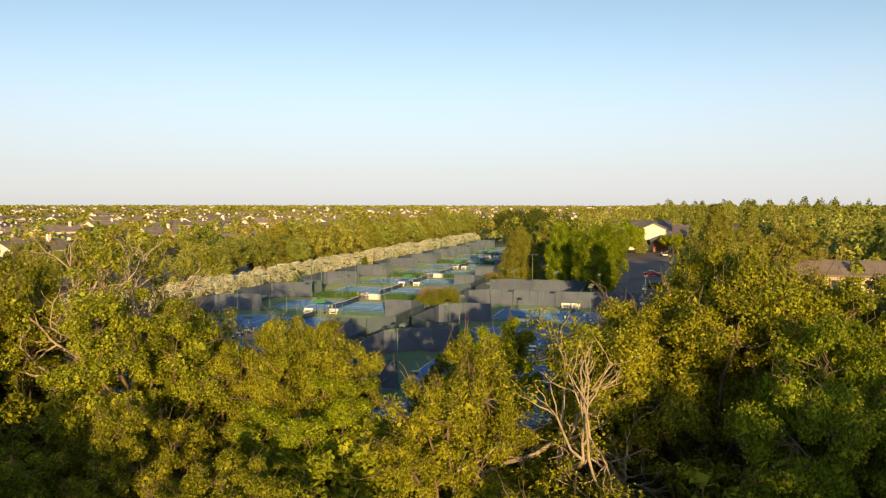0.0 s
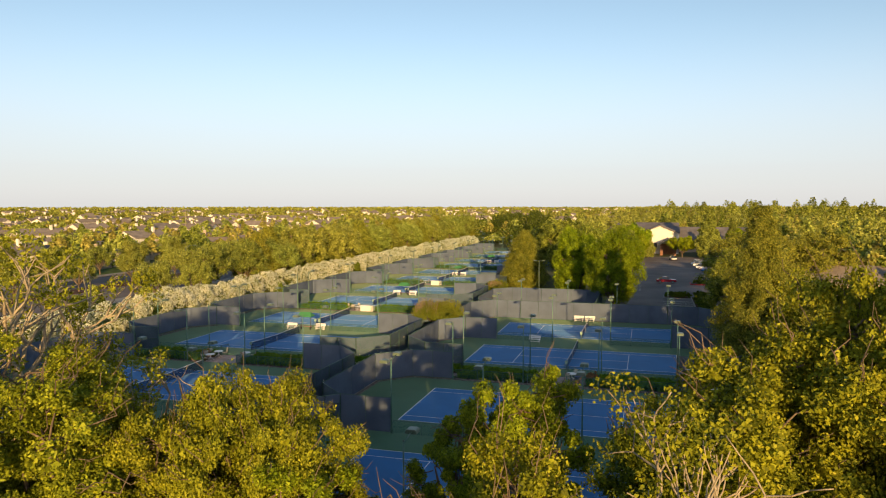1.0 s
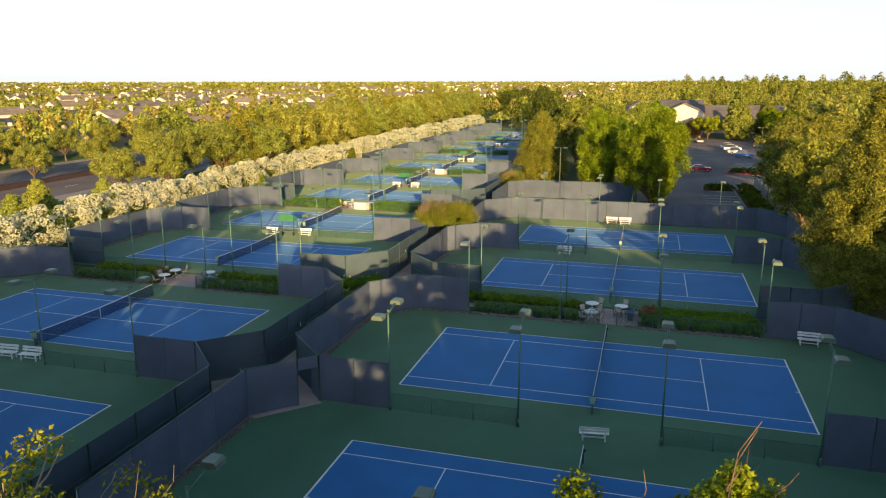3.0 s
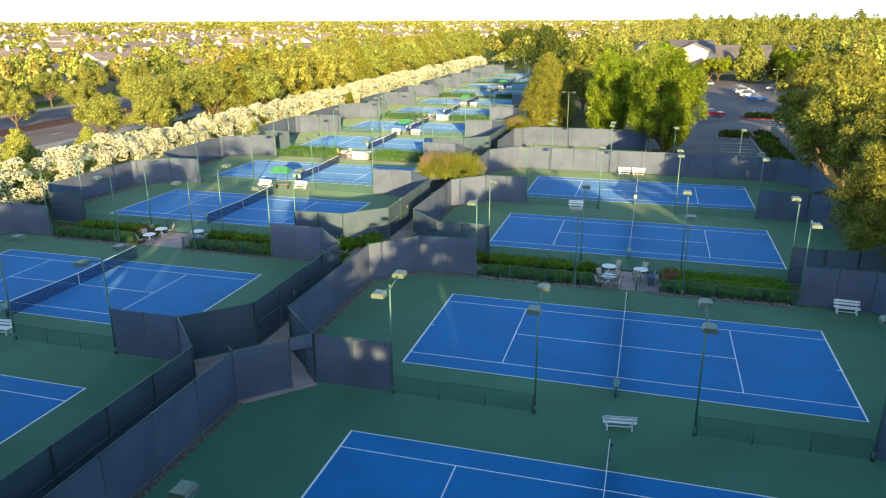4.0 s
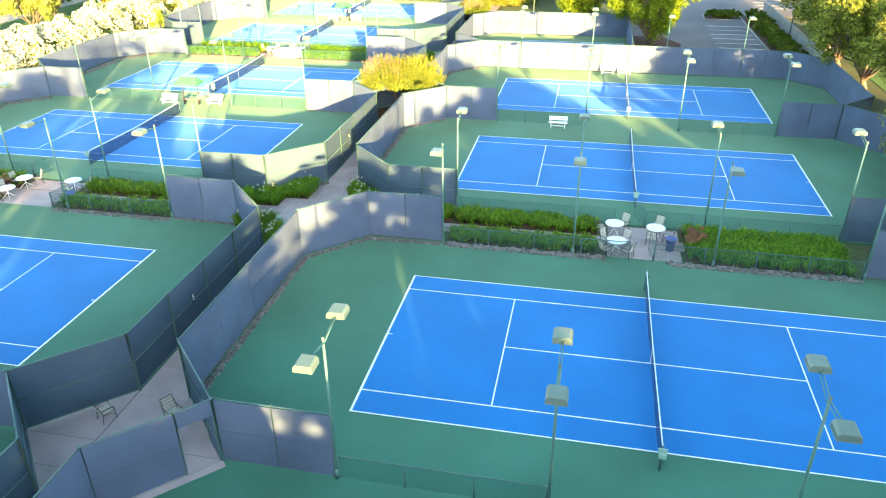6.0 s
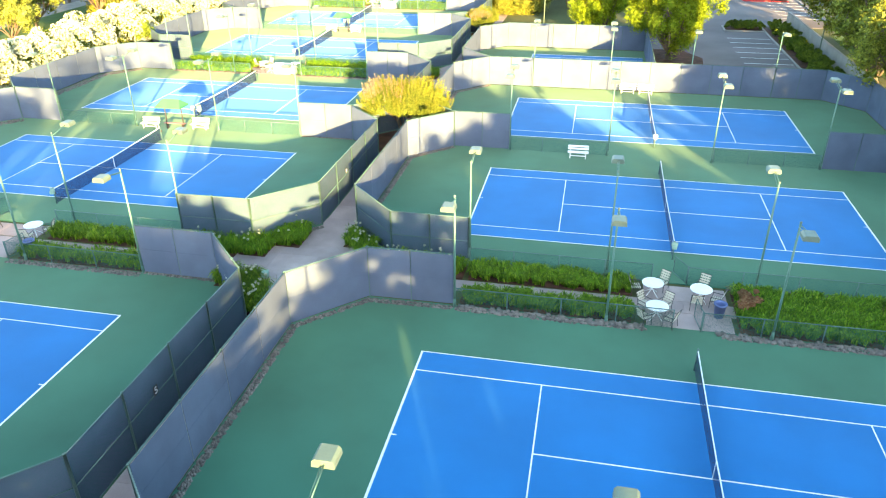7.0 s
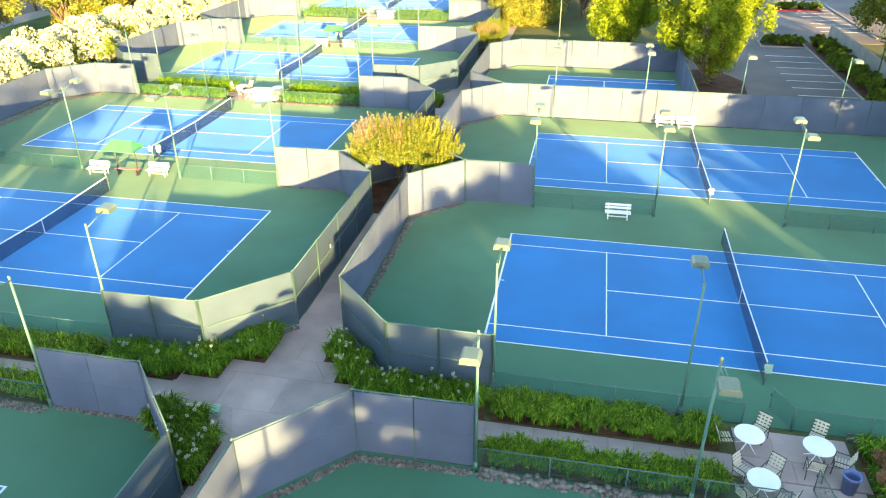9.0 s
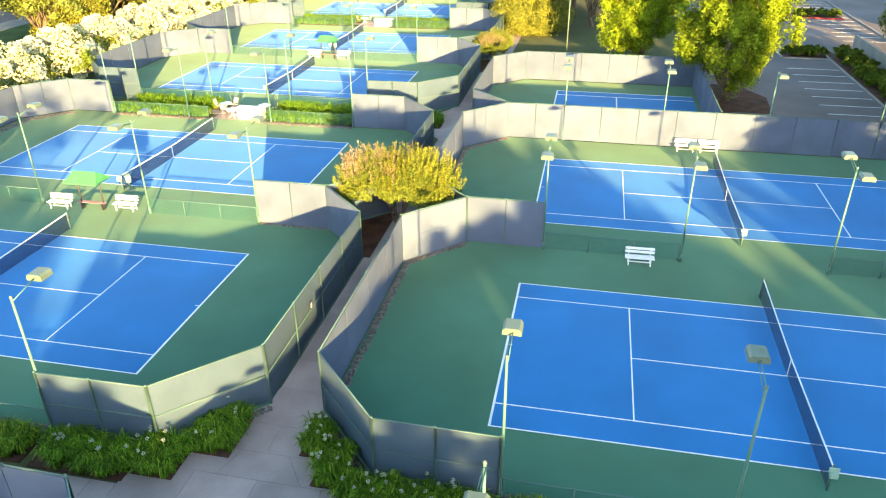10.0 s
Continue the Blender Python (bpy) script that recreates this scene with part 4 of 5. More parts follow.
place(tree("broadleaf_tree", "dry olive tree with dead branches", LEAF_NEAR_B, 14.0, 3.9, 13, 11, 190, 330, 0.115, 0.15, 0.95, twigs=200, wide=0.6, clump_r=0.16),
      [(16.5, -39.8, 0, 0.8, 0.95), (-14.5, -33, 30, 1.12), (-18.5, -30, 160, 1.02), (-1, -37.5, 150, 1.07), (-14, -40.5, 250, 1.0), (-3.2, -31.8, 60, 0.72, 0.95), (-12, -44, 10, 0.74), (21.5, -45.5, 100, 0.7), (2.5, -42, 200, 0.72), (14.5, -48, 20, 0.6), (-19, -46, 90, 0.75)])
place(tree("broadleaf_tree", "slender young tree with bright new leaves", LEAF_NEAR, 10.7, 2.6, 14, 8, 100, 380, 0.12, 0.25, 0.95, twigs=50, wide=0.62, clump_r=0.19),
      [(14.7, -25.4, 0, 1.1), (12.3, -27.2, 90, 0.9)])
place(bare_tree("bare_tree", "half-dead tree with bleached bare branches", 13.8, 4.5, 21, LEAF_NEAR_B), [(19.4, -36.3, 0, 1.05, 1.12), (4.6, -31.0, 200, 0.92, 0.95), (21.5, -34, 110, 0.8), (17, -33, 300, 0.75)])
place(bare_tree("bare_tree", "tall bare tree with few leaves", 14.4, 4.0, 22, LEAF_NEAR_B, 80), [(-2.0, -31.3, 40, 1.0), (-7.5, -31, 220, 1.2), (-11.5, -28, 100, 1.3), (-13, -30.5, 10, 1.4), (24, -36, 150, 0.85)])
place(tree("understorey_tree", "low olive understorey tree in a thicket", LEAF_NEAR_B, 7.2, 3.8, 16, 11, 180, 90, 0.27, 0.06, 0.85, twigs=90, group="understorey trees", clump_r=0.165),
      [(10.5, -38, 0, 1.1), (1, -36, 40, 1.05), (-9, -37, 80, 1.1), (20, -41, 120, 1.1), (29, -38, 160, 1.15), (38, -38, 200, 1.2), (-20, -39, 240, 1.15), (-1, -27, 280, 0.8), (9, -26, 320, 0.68),
       (20, -27, 20, 0.75), (27, -25.5, 60, 0.8), (33, -25, 100, 0.9), (-12, -26.5, 140, 0.8), (-20, -26, 180, 0.95), (-30, -27, 220, 1.0), (15, -33, 260, 0.95), (24, -41, 300, 1.1), (-33, -35, 10, 1.2), (-40, -29, 70, 1.2), (5, -49, 30, 0.95), (19, -50, 80, 0.9), (33, -51, 130, 1.0), (-9, -51, 190, 0.9), (25, -52, 230, 0.85)])
DARK = "dark green dense broadleaf tree"
place(tree("broadleaf_tree", DARK, LEAF_DARK, 11.0, 5.2, 15, 10, 90, 170, 0.3, 0.08, 0.85),
      [(36, -12, 0, 0.82), (37, 2, 50, 0.9), (46, -20, 10, 1.0), (48, 8, 80, 1.1), (-44, -36, 0, 1.0), (-54, -40, 30, 1.1), (33.5, -19, 100, 0.7), (33.4, 8.5, 60, 0.75), (33.6, 1, 200, 0.6), (33.2, 15, 310, 0.55)])

# conifers and broad trees along the far side of the courts
GOLD = "golden-olive full conifer beside the courts"
place(conifer("conifer", GOLD, LEAF_PINE, 18.2, 5.0, 31, 16, 420, 0.19, 1.0, 0.07),
      [(31.6, 25.5, 0, 1.0), (36.5, 12.0, 120, 0.6), (57, 30, 60, 0.85)])
place(tree("broadleaf_tree", "olive-brown feathery tree beside the parking lot", LEAF_PINE, 13.0, 6.8, 32, 14, 160, 150, 0.27, 0.06, 0.9, clump_r=0.18, group="trees by the lot"),
      [(35.5, 37, 10, 0.8), (35.5, 45, 0, 0.85), (34.2, 54, 80, 0.95), (34.2, 63, 160, 0.9), (35.2, 72, 220, 1.0), (36.5, 82, 30, 1.05), (41, 92, 60, 1.1), (52, 98, 10, 1.1)])
place(tree("lime_tree", "lime-green drooping broadleaf tree by the parking lot", LEAF_LIME, 14.2, 4.7, 33, 20, 320, 230, 0.21, 0.04, 1.35, low=-0.9, group="lime-green trees", clump_r=0.2),
      [(14.6, 71, 0, 1.08, 1.02), (7.0, 82, 100, 0.92, 1.0)])
place(conifer("conifer", "dense pyramid-shaped olive conifer", LEAF_PINE, 13.2, 5.3, 34, 15, 300, 0.22, 1.4, 0.06),
      [(-5.8, 99.0, 0, 1.0)])


def myrtle(seed):
    """Multi-stem vase-shaped tree: two merged flat crowns thick with upright sprays."""
    r = np.random.default_rng(seed)
    root = thing("myrtle_tree", "multi-stem flowering myrtle with golden and pink sprays", "tree", "myrtle trees")
    domes = [(-1.6, 0.1, 2.35, 2.7), (1.55, -0.1, 2.5, 2.8), (0.0, 1.3, 1.8, 2.4)]
    g = G()
    for i in range(9):
        cx, cy, q, top = domes[i % 3]
        a = r.uniform(0, 6.28)
        knee = np.array([cx * 0.35 + 0.2 * math.cos(a), cy * 0.35 + 0.2 * math.sin(a), 1.5 + r.uniform(-0.2, 0.3)])
        limb(g, (0.16 * math.cos(i * 0.7), 0.16 * math.sin(i * 0.7), -0.1), knee, 0.075, 0.05, r, 4, 6, 0.08)
        for j in range(4):
            b = r.uniform(0, 6.28)
            tip = np.array([cx + 0.65 * q * math.cos(b), cy + 0.65 * q * math.sin(b), r.uniform(3.0, 3.9)])
            limb(g, knee, tip, 0.04, 0.012, r, 4, 5, 0.12)
    part("trunk", g, BARK, root, smooth=True)
    base = []
    for cx, cy, q, top in domes:
        n = 230
        a, f = r.uniform(0, 6.28, n), np.sqrt(r.random(n))
        z = 1.95 + top * np.sqrt(np.maximum(0, 1 - (0.93 * f) ** 2)) * (0.88 + 0.16 * np.sin(3 * a) * f) - 0.15 * f
        base.append(np.stack([cx + q * f * np.cos(a), cy + q * f * np.sin(a), z], 1))
    base = np.concatenate(base)
    body = base * np.array([0.97, 0.97, 1.0]) - np.array([0, 0, 0.32])
    low = base[r.random(len(base)) < 0.6] * np.array([0.86, 0.86, 0.5]) + np.array([0, 0, 1.0])
    cs = np.concatenate([body, low])
    pos, d = clump_points(cs, r.uniform(0.24, 0.42, len(cs)), 95, r, 0.9, 0.3)
    mid = np.array([0, 0, 2.2])
    part("crown", quads_mesh("crown", leaves(pos, unit(pos - mid) * 0.8 + d, 0.105, r, 0.6), LEAF_MYRTLE), None, root)
    pink = (base[:, 0] < -0.9 + r.normal(0, 1.2, len(base))) & (base[:, 2] > 3.3)
    for name, pick, leaf, label in (("gold_sprays", ~pink, GOLD_SPRAY, "golden upright sprays"), ("pink_sprays", pink, PINK_SPRAY, "faded pink blossom sprays")):
        b = base[pick]
        k = 46
        t = r.random((len(b), k, 1))
        lean = unit(b - np.array([0, 0, 0.5]))[:, None, :] * 0.5 + np.array([0, 0, 0.8])
        p = b[:, None, :] - np.array([0, 0, 0.1]) + lean * t * r.uniform(0.45, 0.85, (len(b), 1, 1)) + unit(r.normal(0, 1, (len(b), k, 3))) * 0.13 * (1 - 0.75 * t)
        p = p.reshape(-1, 3)
        part(name, quads_mesh(name, leaves(p, r.normal(0, 1, p.shape) + np.array([0.3, -0.6, 0.2]), 0.085, r, 0.6), leaf), None, root, label)
    return root


place(myrtle(35), [(-8.1, 39.4, 0, 0.94, 0.97), (-8.2, 80.8, 90, 0.74), (-8.2, 122, 200, 0.8)])
place(tree("broadleaf_tree", "tall olive tree behind the conifer", LEAF_FAR_C, 14.0, 5.0, 36, 11, 80, 120, 0.42, 0.1, 0.9),
      [(2, 104, 0, 0.85), (-1, 118, 60, 1.1), (8, 116, 120, 1.05), (-8, 130, 200, 1.0), (6, 135, 30, 1.05), (14, 128, 300, 0.9), (0, 150, 80, 1.1), (12, 160, 10, 1.0), (-6, 168, 160, 1.1), (4, 180, 210, 0.9)])
FEATHER = "feathery olive-green street tree"
belt = [(-62 - 6 * (i % 2) - 0.0325 * max(0, 78 + 6.5 * i - 40) + rng.uniform(-1.5, 1.5), 84 + 5.6 * i + rng.uniform(-1.5, 1.5), rng.uniform(0, 360), rng.uniform(0.85, 1.12)) for i in range(46)]
place(conifer("street_tree", FEATHER, LEAF_PINE, 12.5, 5.0, 37, 14, 130, 0.36, 1.3, 0.06, "street trees"), belt[0::3])
place(tree("street_tree", FEATHER, LEAF_FAR, 12.0, 6.0, 38, 12, 110, 130, 0.36, 0.1, 1.0, group="street trees"), belt[1::3] + belt[2::3])
loose = [(-64, 49, 0, 0.66), (-66, 70, 90, 0.95), (-69, 58, 30, 0.75), (-63, 62, 70, 0.7), (-72, 75, 10, 0.9), (-67, 92, 60, 1.0), (-61, 90, 200, 0.95), (-94, 50, 20, 0.8), (-117, 66, 50, 0.9), (-118, 50, 90, 1.0), (-63, 79, 10, 1.0), (-69, 86, 50, 1.0), (-80, 95, 120, 0.9), (-94, 82, 0, 0.72), (-94, 66, 60, 0.7), (-95, 99, 200, 0.75), (-95, 118, 30, 0.7), (-118, 84, 0, 0.8), (-117, 98, 80, 0.75), (-118, 112, 200, 0.8), (-119, 130, 100, 0.85)]
place(tree("street_tree", "leafy street tree on the road verge", LEAF_FAR, 11.0, 5.0, 39, 11, 90, 170, 0.28, 0.16, 1.0, group="street trees"), loose[1:])
place(conifer("conifer", "small cone-shaped tree behind the hedge", LEAF_FAR, 7.0, 3.4, 40, 9, 120, 0.32, 1.2, 0.05, "street trees"), [loose[0], (-67, 40, 50, 0.8), (-61, 30, 20, 0.75)])
place(tree("shrub", "round olive-yellow shrub beside the hedge", LEAF_MYRTLE, 5.0, 2.4, 41, 8, 60, 150, 0.24, 0.08, 0.85, category="shrub", group="shrubs"),
      [(-51.8, 41.5, 0, 1.05), (-47.6, 64.5, 60, 0.8), (-48.5, 104, 20, 0.9)])


def hedge_flowers(x, y0, y1, seed):
    """Long flowering hedge: leaf clumps over an uneven mound, white blossoms on its skin."""
    r = np.random.default_rng(seed)
    root = thing("oleander_hedge", "long oleander hedge covered in white blossoms", "hedge", "", "stuff")
    n = int((y1 - y0) * 11)
    y = r.uniform(y0, y1, n)
    a = r.uniform(-0.15, math.pi + 0.15, n)
    bulge = 1 + 0.07 * np.sin(y * 0.9) + 0.06 * np.sin(y * 2.3 + 1) + 0.06 * np.sin(y * 0.23)
    c = np.stack([x + 2.6 * bulge * np.cos(a), y, 0.3 + 4.3 * bulge * np.clip(np.sin(a), 0, 1) ** 0.8], 1)
    core = np.stack([x + r.uniform(-1.5, 1.5, n), y, r.uniform(0.4, 2.8, n)], 1)
    c = np.concatenate([c, core[: n // 2]])
    pos, d = clump_points(c, r.uniform(0.45, 0.8, len(c)), 26, r, 0.9)
    part("hedge_leaves", quads_mesh("hedge_leaves", leaves(pos, d + unit(pos - np.array([x, 0, 1.5]) * np.array([1, 0, 1])), 0.34, r, 0.35), OLEANDER), None, root)
    sel = c[:n][r.random(n) < np.clip(0.95 + 0.3 * np.sin(y * 0.17) + 0.3 * np.sin(y * 0.71), 0.4, 1.0)]
    pos, d = clump_points(sel, np.full(len(sel), 0.74), 125, r, 0.9, 0.82)
    part("blossoms", quads_mesh("blossoms", leaves(pos, d * 0.6 + np.array([0.5, -0.8, 0.3]), 0.18, r, 0.9, wild=0.35), WHITE_BLOOM), None, root, "white blossoms")


hedge_flowers(-49.6, -12, 128, 51)
hedge_flowers(-50.2, 128, 236, 52)


# ---- far woods and houses ----
def far_woods(name, label, seed, count, near, far, quads, size, spread, leaf, skip=None):
    r = np.random.default_rng(seed)
    out = []
    while len(out) < count:
        a = radians(15.7) + r.uniform(-spread, spread)
        d = near * (far / near) ** (r.random() ** 0.8)
        x, y = 18 - d * math.sin(a), -50 + d * math.cos(a)
        if skip and skip(x, y):
            continue
        out.append((x, y, (5.5 + 8 * r.random() ** 1.5) * (1.25 if x > 20 else 0.8 if x < -112 else 0.95), r.uniform(2.2, 5.6)))
    t = np.array(out)
    d = unit(r.normal(0, 1, (len(t), quads, 3)))
    d[:, :, 2] = np.abs(d[:, :, 2]) * 1.1 - 0.25
    taper = 1 - 0.55 * np.clip(d[:, :, 2:3], 0, 1)
    cone = (r.random((len(t), 1, 1)) < 0.35) * 0.5
    q = t[:, 3][:, None, None] * (0.7 + 0.35 * r.random((len(t), quads, 1)))
    pos = np.empty((len(t), quads, 3))
    pos[:, :, :2] = t[:, None, :2] + d[:, :, :2] * q * (taper - cone * np.clip(d[:, :, 2:3], 0, 1))
    pos[:, :, 2] = (t[:, 2:3] * (0.48 + 0.5 * d[:, :, 2] * (0.8 + 0.3 * r.random((len(t), quads)))))
    pos[:, :, 2] = np.maximum(pos[:, :, 2], 0.2)
    v = leaves(pos.reshape(-1, 3), d.reshape(-1, 3), size, r, 0.8, wild=0.5)
    ob = new(name, quads_mesh(name, v, leaf))
    return tagged(ob, label, "trees", "", "stuff")


def clear(x, y):
    road = -112 < x + 0.0325 * max(0, y - 40) < -76
    courts = -57 < x < 34 and y < 262
    lot = -8 < x < 62 and y < 262
    right = x > 30 and y < 92
    grid = (x < -118 and math.sin(x * 0.11) * math.sin(y * 0.075) > 0.72)
    return road or courts or lot or right or grid or (-80 < x < -50 and y < 330)


far_woods("suburb_trees", "mixed garden trees among the suburban houses", 61, 600, 150, 520, 260, 0.95, 0.80, LEAF_FAR, clear)
far_woods("suburb_trees", "golden olive garden trees among the suburban houses", 64, 350, 150, 520, 260, 0.95, 0.80, LEAF_FAR_B, clear)
far_woods("suburb_trees", "deep green garden trees among the suburban houses", 65, 260, 150, 520, 260, 0.95, 0.80, LEAF_FAR_C, clear)
far_woods("suburb_trees_far", "distant suburban trees out to the skyline", 62, 2500, 480, 1700, 46, 2.4, 0.72, LEAF_FAR)
far_woods("suburb_trees_far", "distant golden suburban trees out to the skyline", 66, 1600, 480, 1700, 46, 2.4, 0.72, LEAF_FAR_B)
far_woods("skyline_trees", "tiny far trees along the flat horizon", 63, 4200, 1500, 4300, 14, 6.5, 0.70, LEAF_FAR)


def grove(seed, boxes, label, leaf, tall=1.0):
    r = np.random.default_rng(seed)
    pts = []
    for x0, x1, y0, y1, n in boxes:
        pts += [(r.uniform(x0, x1), r.uniform(y0, y1), tall * r.uniform(9, 14.5), tall * r.uniform(2.8, 5.0)) for _ in range(n)]
    t = np.array(pts)
    k = int(420 * tall ** 1.3)
    d = unit(r.normal(0, 1, (len(t), k, 3)))
    q = t[:, 3][:, None, None] * (0.65 + 0.4 * r.random((len(t), k, 1)))
    pos = np.empty((len(t), k, 3))
    pos[:, :, :2] = t[:, None, :2] + d[:, :, :2] * q * (1 - 0.5 * np.clip(d[:, :, 2:3], 0, 1))
    pos[:, :, 2] = np.maximum(0.3, t[:, 2:3] * (0.5 + 0.52 * d[:, :, 2] * (0.8 + 0.3 * r.random((len(t), k)))))
    ob = new("tree_grove", quads_mesh("tree_grove", leaves(pos.reshape(-1, 3), d.reshape(-1, 3), 0.7 + 0.3 * (tall > 1), r, 0.75, wild=0.6), leaf))
    return tagged(ob, label, "trees", "", "stuff")


place(conifer("conifer", "tall narrow conifer before the club buildings", LEAF_FAR, 14.5, 3.4, 42, 14, 70, 0.5, 1.2, 0.06, "lot trees"), [(40, 203, 0, 1.35), (48, 206, 90, 1.0), (20, 199, 30, 0.75), (57, 205, 40, 1.3), (72, 190, 60, 1.1), (80, 170, 10, 1.1)])
place(tree("broadleaf_tree", "small green tree before the club house", LEAF_LIME, 7.0, 4.2, 43, 10, 80, 100, 0.42, 0.15, 0.95, group="lot trees"), [(31.5, 205, 0, 1.05), (13.2, 196, 80, 1.7), (51, 200, 140, 1.5), (15, 185, 30, 1.3)])
grove(71, [(58, 130, 95, 330, 190), (112, 240, 10, 95, 60), (-6, 60, 262, 420, 110), (60, 260, 330, 520, 90)], "dense mixed grove beyond the parking lot", LEAF_FAR)
grove(73, [(60, 300, 330, 560, 75), (150, 420, 150, 330, 50), (20, 120, 420, 600, 18)], "tall mixed trees beyond the club", LEAF_FAR_C, 1.5)
grove(72, [(-70, -52, 330, 520, 60), (-50, -10, 240, 330, 36), (-60, -8, -70, -40, 18)], "dense dark trees round the club grounds", LEAF_DARK)


# ---- beds of strap-leaved lilies between the courts ----
def strap_bed(name, label, polys, seed, density=130, height=0.55, leaf=None, blooms=0):
    """A bed of tufts, each of many arching strap leaves, over dark soil."""
    r = np.random.default_rng(seed)
    root = thing(name, label, "planting", "lily beds", "stuff")
    soil = G()
    pts = []
    for x0, y0, x1, y1 in polys:
        soil.rect(x0 + 0.1, y0 + 0.1, x1 - 0.1, y1 - 0.1, -0.2, 0.02)
        area = (x1 - x0) * (y1 - y0)
        k = max(3, int(area * 13))
        tuft = np.stack([r.uniform(x0 + 0.16, x1 - 0.16, k), r.uniform(y0 + 0.16, y1 - 0.16, k), np.full(k, 0.03), r.uniform(0.75, 1.2, k)], 1)
        each = max(8, int(area * density / k))
        q = np.repeat(tuft, each, 0)
        q[:, :2] += r.normal(0, 0.06, (len(q), 2))
        pts.append(q)
    part("bed_soil", soil, MULCH, root)
    p = np.concatenate(pts)
    h = (height * 1.12 * p[:, 3] * r.uniform(0.7, 1.15, len(p)))[:, None]
    p = p[:, :3]
    n = len(p)
    a = r.uniform(0, 6.28, n)
    d = np.stack([np.cos(a), np.sin(a), np.zeros(n)], 1)
    s = np.stack([-np.sin(a), np.cos(a), np.zeros(n)], 1)
    w, up, flop = 0.017, np.array([0, 0, 1.0]), r.uniform(0.5, 1.1, (n, 1))
    k1, k2, k3 = p + d * h * 0.16 * flop + up * h * 0.62, p + d * h * 0.42 * flop + up * h * 0.92, p + d * h * 0.78 * flop + up * h * (1.0 - 0.32 * flop)
    quads = [np.stack([p - s * w, p + s * w, k1 + s * w, k1 - s * w], 1), np.stack([k1 - s * w, k1 + s * w, k2 + s * w, k2 - s * w], 1),
             np.stack([k2 - s * w, k2 + s * w, k3 + s * w * 0.3, k3 - s * w * 0.3], 1)]
    part("strap_leaves", quads_mesh("strap_leaves", np.concatenate(quads), leaf or STRAP_LEAF), None, root)
    if blooms:
        idx = r.choice(n, blooms, replace=False)
        g = G()
        heads = []
        for i in idx:
            b = p[i]
            top = b + np.array([r.normal(0, 0.06), r.normal(0, 0.06), height + r.uniform(0.25, 0.5)])
            g.tube(b, top, 0.008, 0.006, 4)
            heads.append(top)
        part("flower_stalk", g, STRAP_LEAF, root)
        pos, dd = clump_points(np.array(heads), np.full(len(heads), 0.075), 30, r, 0.9, 0.5)
        part("flower_heads", quads_mesh("flower_heads", leaves(pos, dd, 0.06, r, 0.7), WHITE_BLOOM), None, root, "pale round flower heads")
    return root


LILY = "thick bed of green strap-leaved lilies between the courts"
strap_bed("lily_bed", LILY, [(0.8, 17.65, 9.5, 19.15), (0.8, 15.15, 9.4, 16.5)], 81, 780, 0.5)
strap_bed("lily_bed", "broad bed of green ground cover behind the low fence", [(14.2, 15.15, 22.9, 19.0)], 82, 640, 0.5)
strap_bed("lily_bed", LILY, [(-2.6, 17.6, 0.7, 19.1), (-4.9, 17.9, -2.6, 19.2), (-6.0, 18.6, -4.8, 20.5), (-6.9, 19.9, -5.8, 21.6)], 83, 520, 0.62, None, 40)
strap_bed("lily_bed", LILY, [(-16.4, 17.5, -12.4, 19.1), (-12.5, 17.9, -10.7, 19.7), (-11.0, 19.3, -9.2, 21.7)], 84, 520, 0.62, None, 22)
strap_bed("lily_bed", LILY, [(-12.2, 14.4, -11.0, 15.9), (-11.0, 13.4, -9.7, 15.6), (-9.9, 12.2, -8.75, 14.6)], 85, 520, 0.62, None, 40)
strap_bed("lily_bed", LILY, [(-38.4, 17.6, -29.7, 19.1), (-38.4, 15.15, -29.7, 16.4), (-24.6, 17.6, -16.6, 19.1), (-24.6, 15.15, -16.6, 16.4)], 86, 420, 0.55)
for k in (1, 2, 3):
    yg = 17.0 + PITCH * k
    strap_bed("lily_bed", LILY, [(-38.4, yg + 0.6, -29.8, yg + 2.1), (-38.4, yg - 1.9, -29.8, yg - 0.6), (-24.5, yg + 0.6, -16.6, yg + 2.1), (-24.5, yg - 1.9, -16.6, yg - 0.6), (-12.0, yg - 1.0, -9.3, yg + 1.4)], 90 + k, 260 if k < 2 else 90, 0.7)
place(tree("shrub", "rusty orange flowering shrub in the lily bed", RUST_LEAF, 1.15, 0.75, 87, 7, 40, 90, 0.11, 0.1, 0.8, category="shrub", group="shrubs"), [(14.75, 17.2, 0, 1.0), (-30.3, 17.0, 40, 0.9)])
place(tree("shrub", "clipped green hedge shrub by the parking lot", HEDGE_LEAF, 1.2, 1.1, 88, 8, 40, 90, 0.15, 0.05, 0.8, category="shrub", group="lot shrubs"),
      [(24.3 + 1.05 * i, 90.6, 40 * i, 0.9) for i in range(4)] + [(29.8 + 0.4 * (i % 2), 59 + 1.9 * i, 50 * i, 1.15) for i in range(17)] + [(31 + 1.6 * i, 117, 60 * i, 0.9) for i in range(4)])


valve_box = thing("valve_box", "small teal plastic valve box in the lily bed", "valve box")
part("box_body", G().box((0, 0, 0.12), (0.62, 0.42, 0.24)), COOLER, valve_box, bevel=0.02)
part("box_lid", G().box((0, 0, 0.26), (0.66, 0.46, 0.05)), COOLER, valve_box, bevel=0.015)
valve_box.matrix_basis = pose(-9.95, 15.9, 0.02, 0, 0, 12)


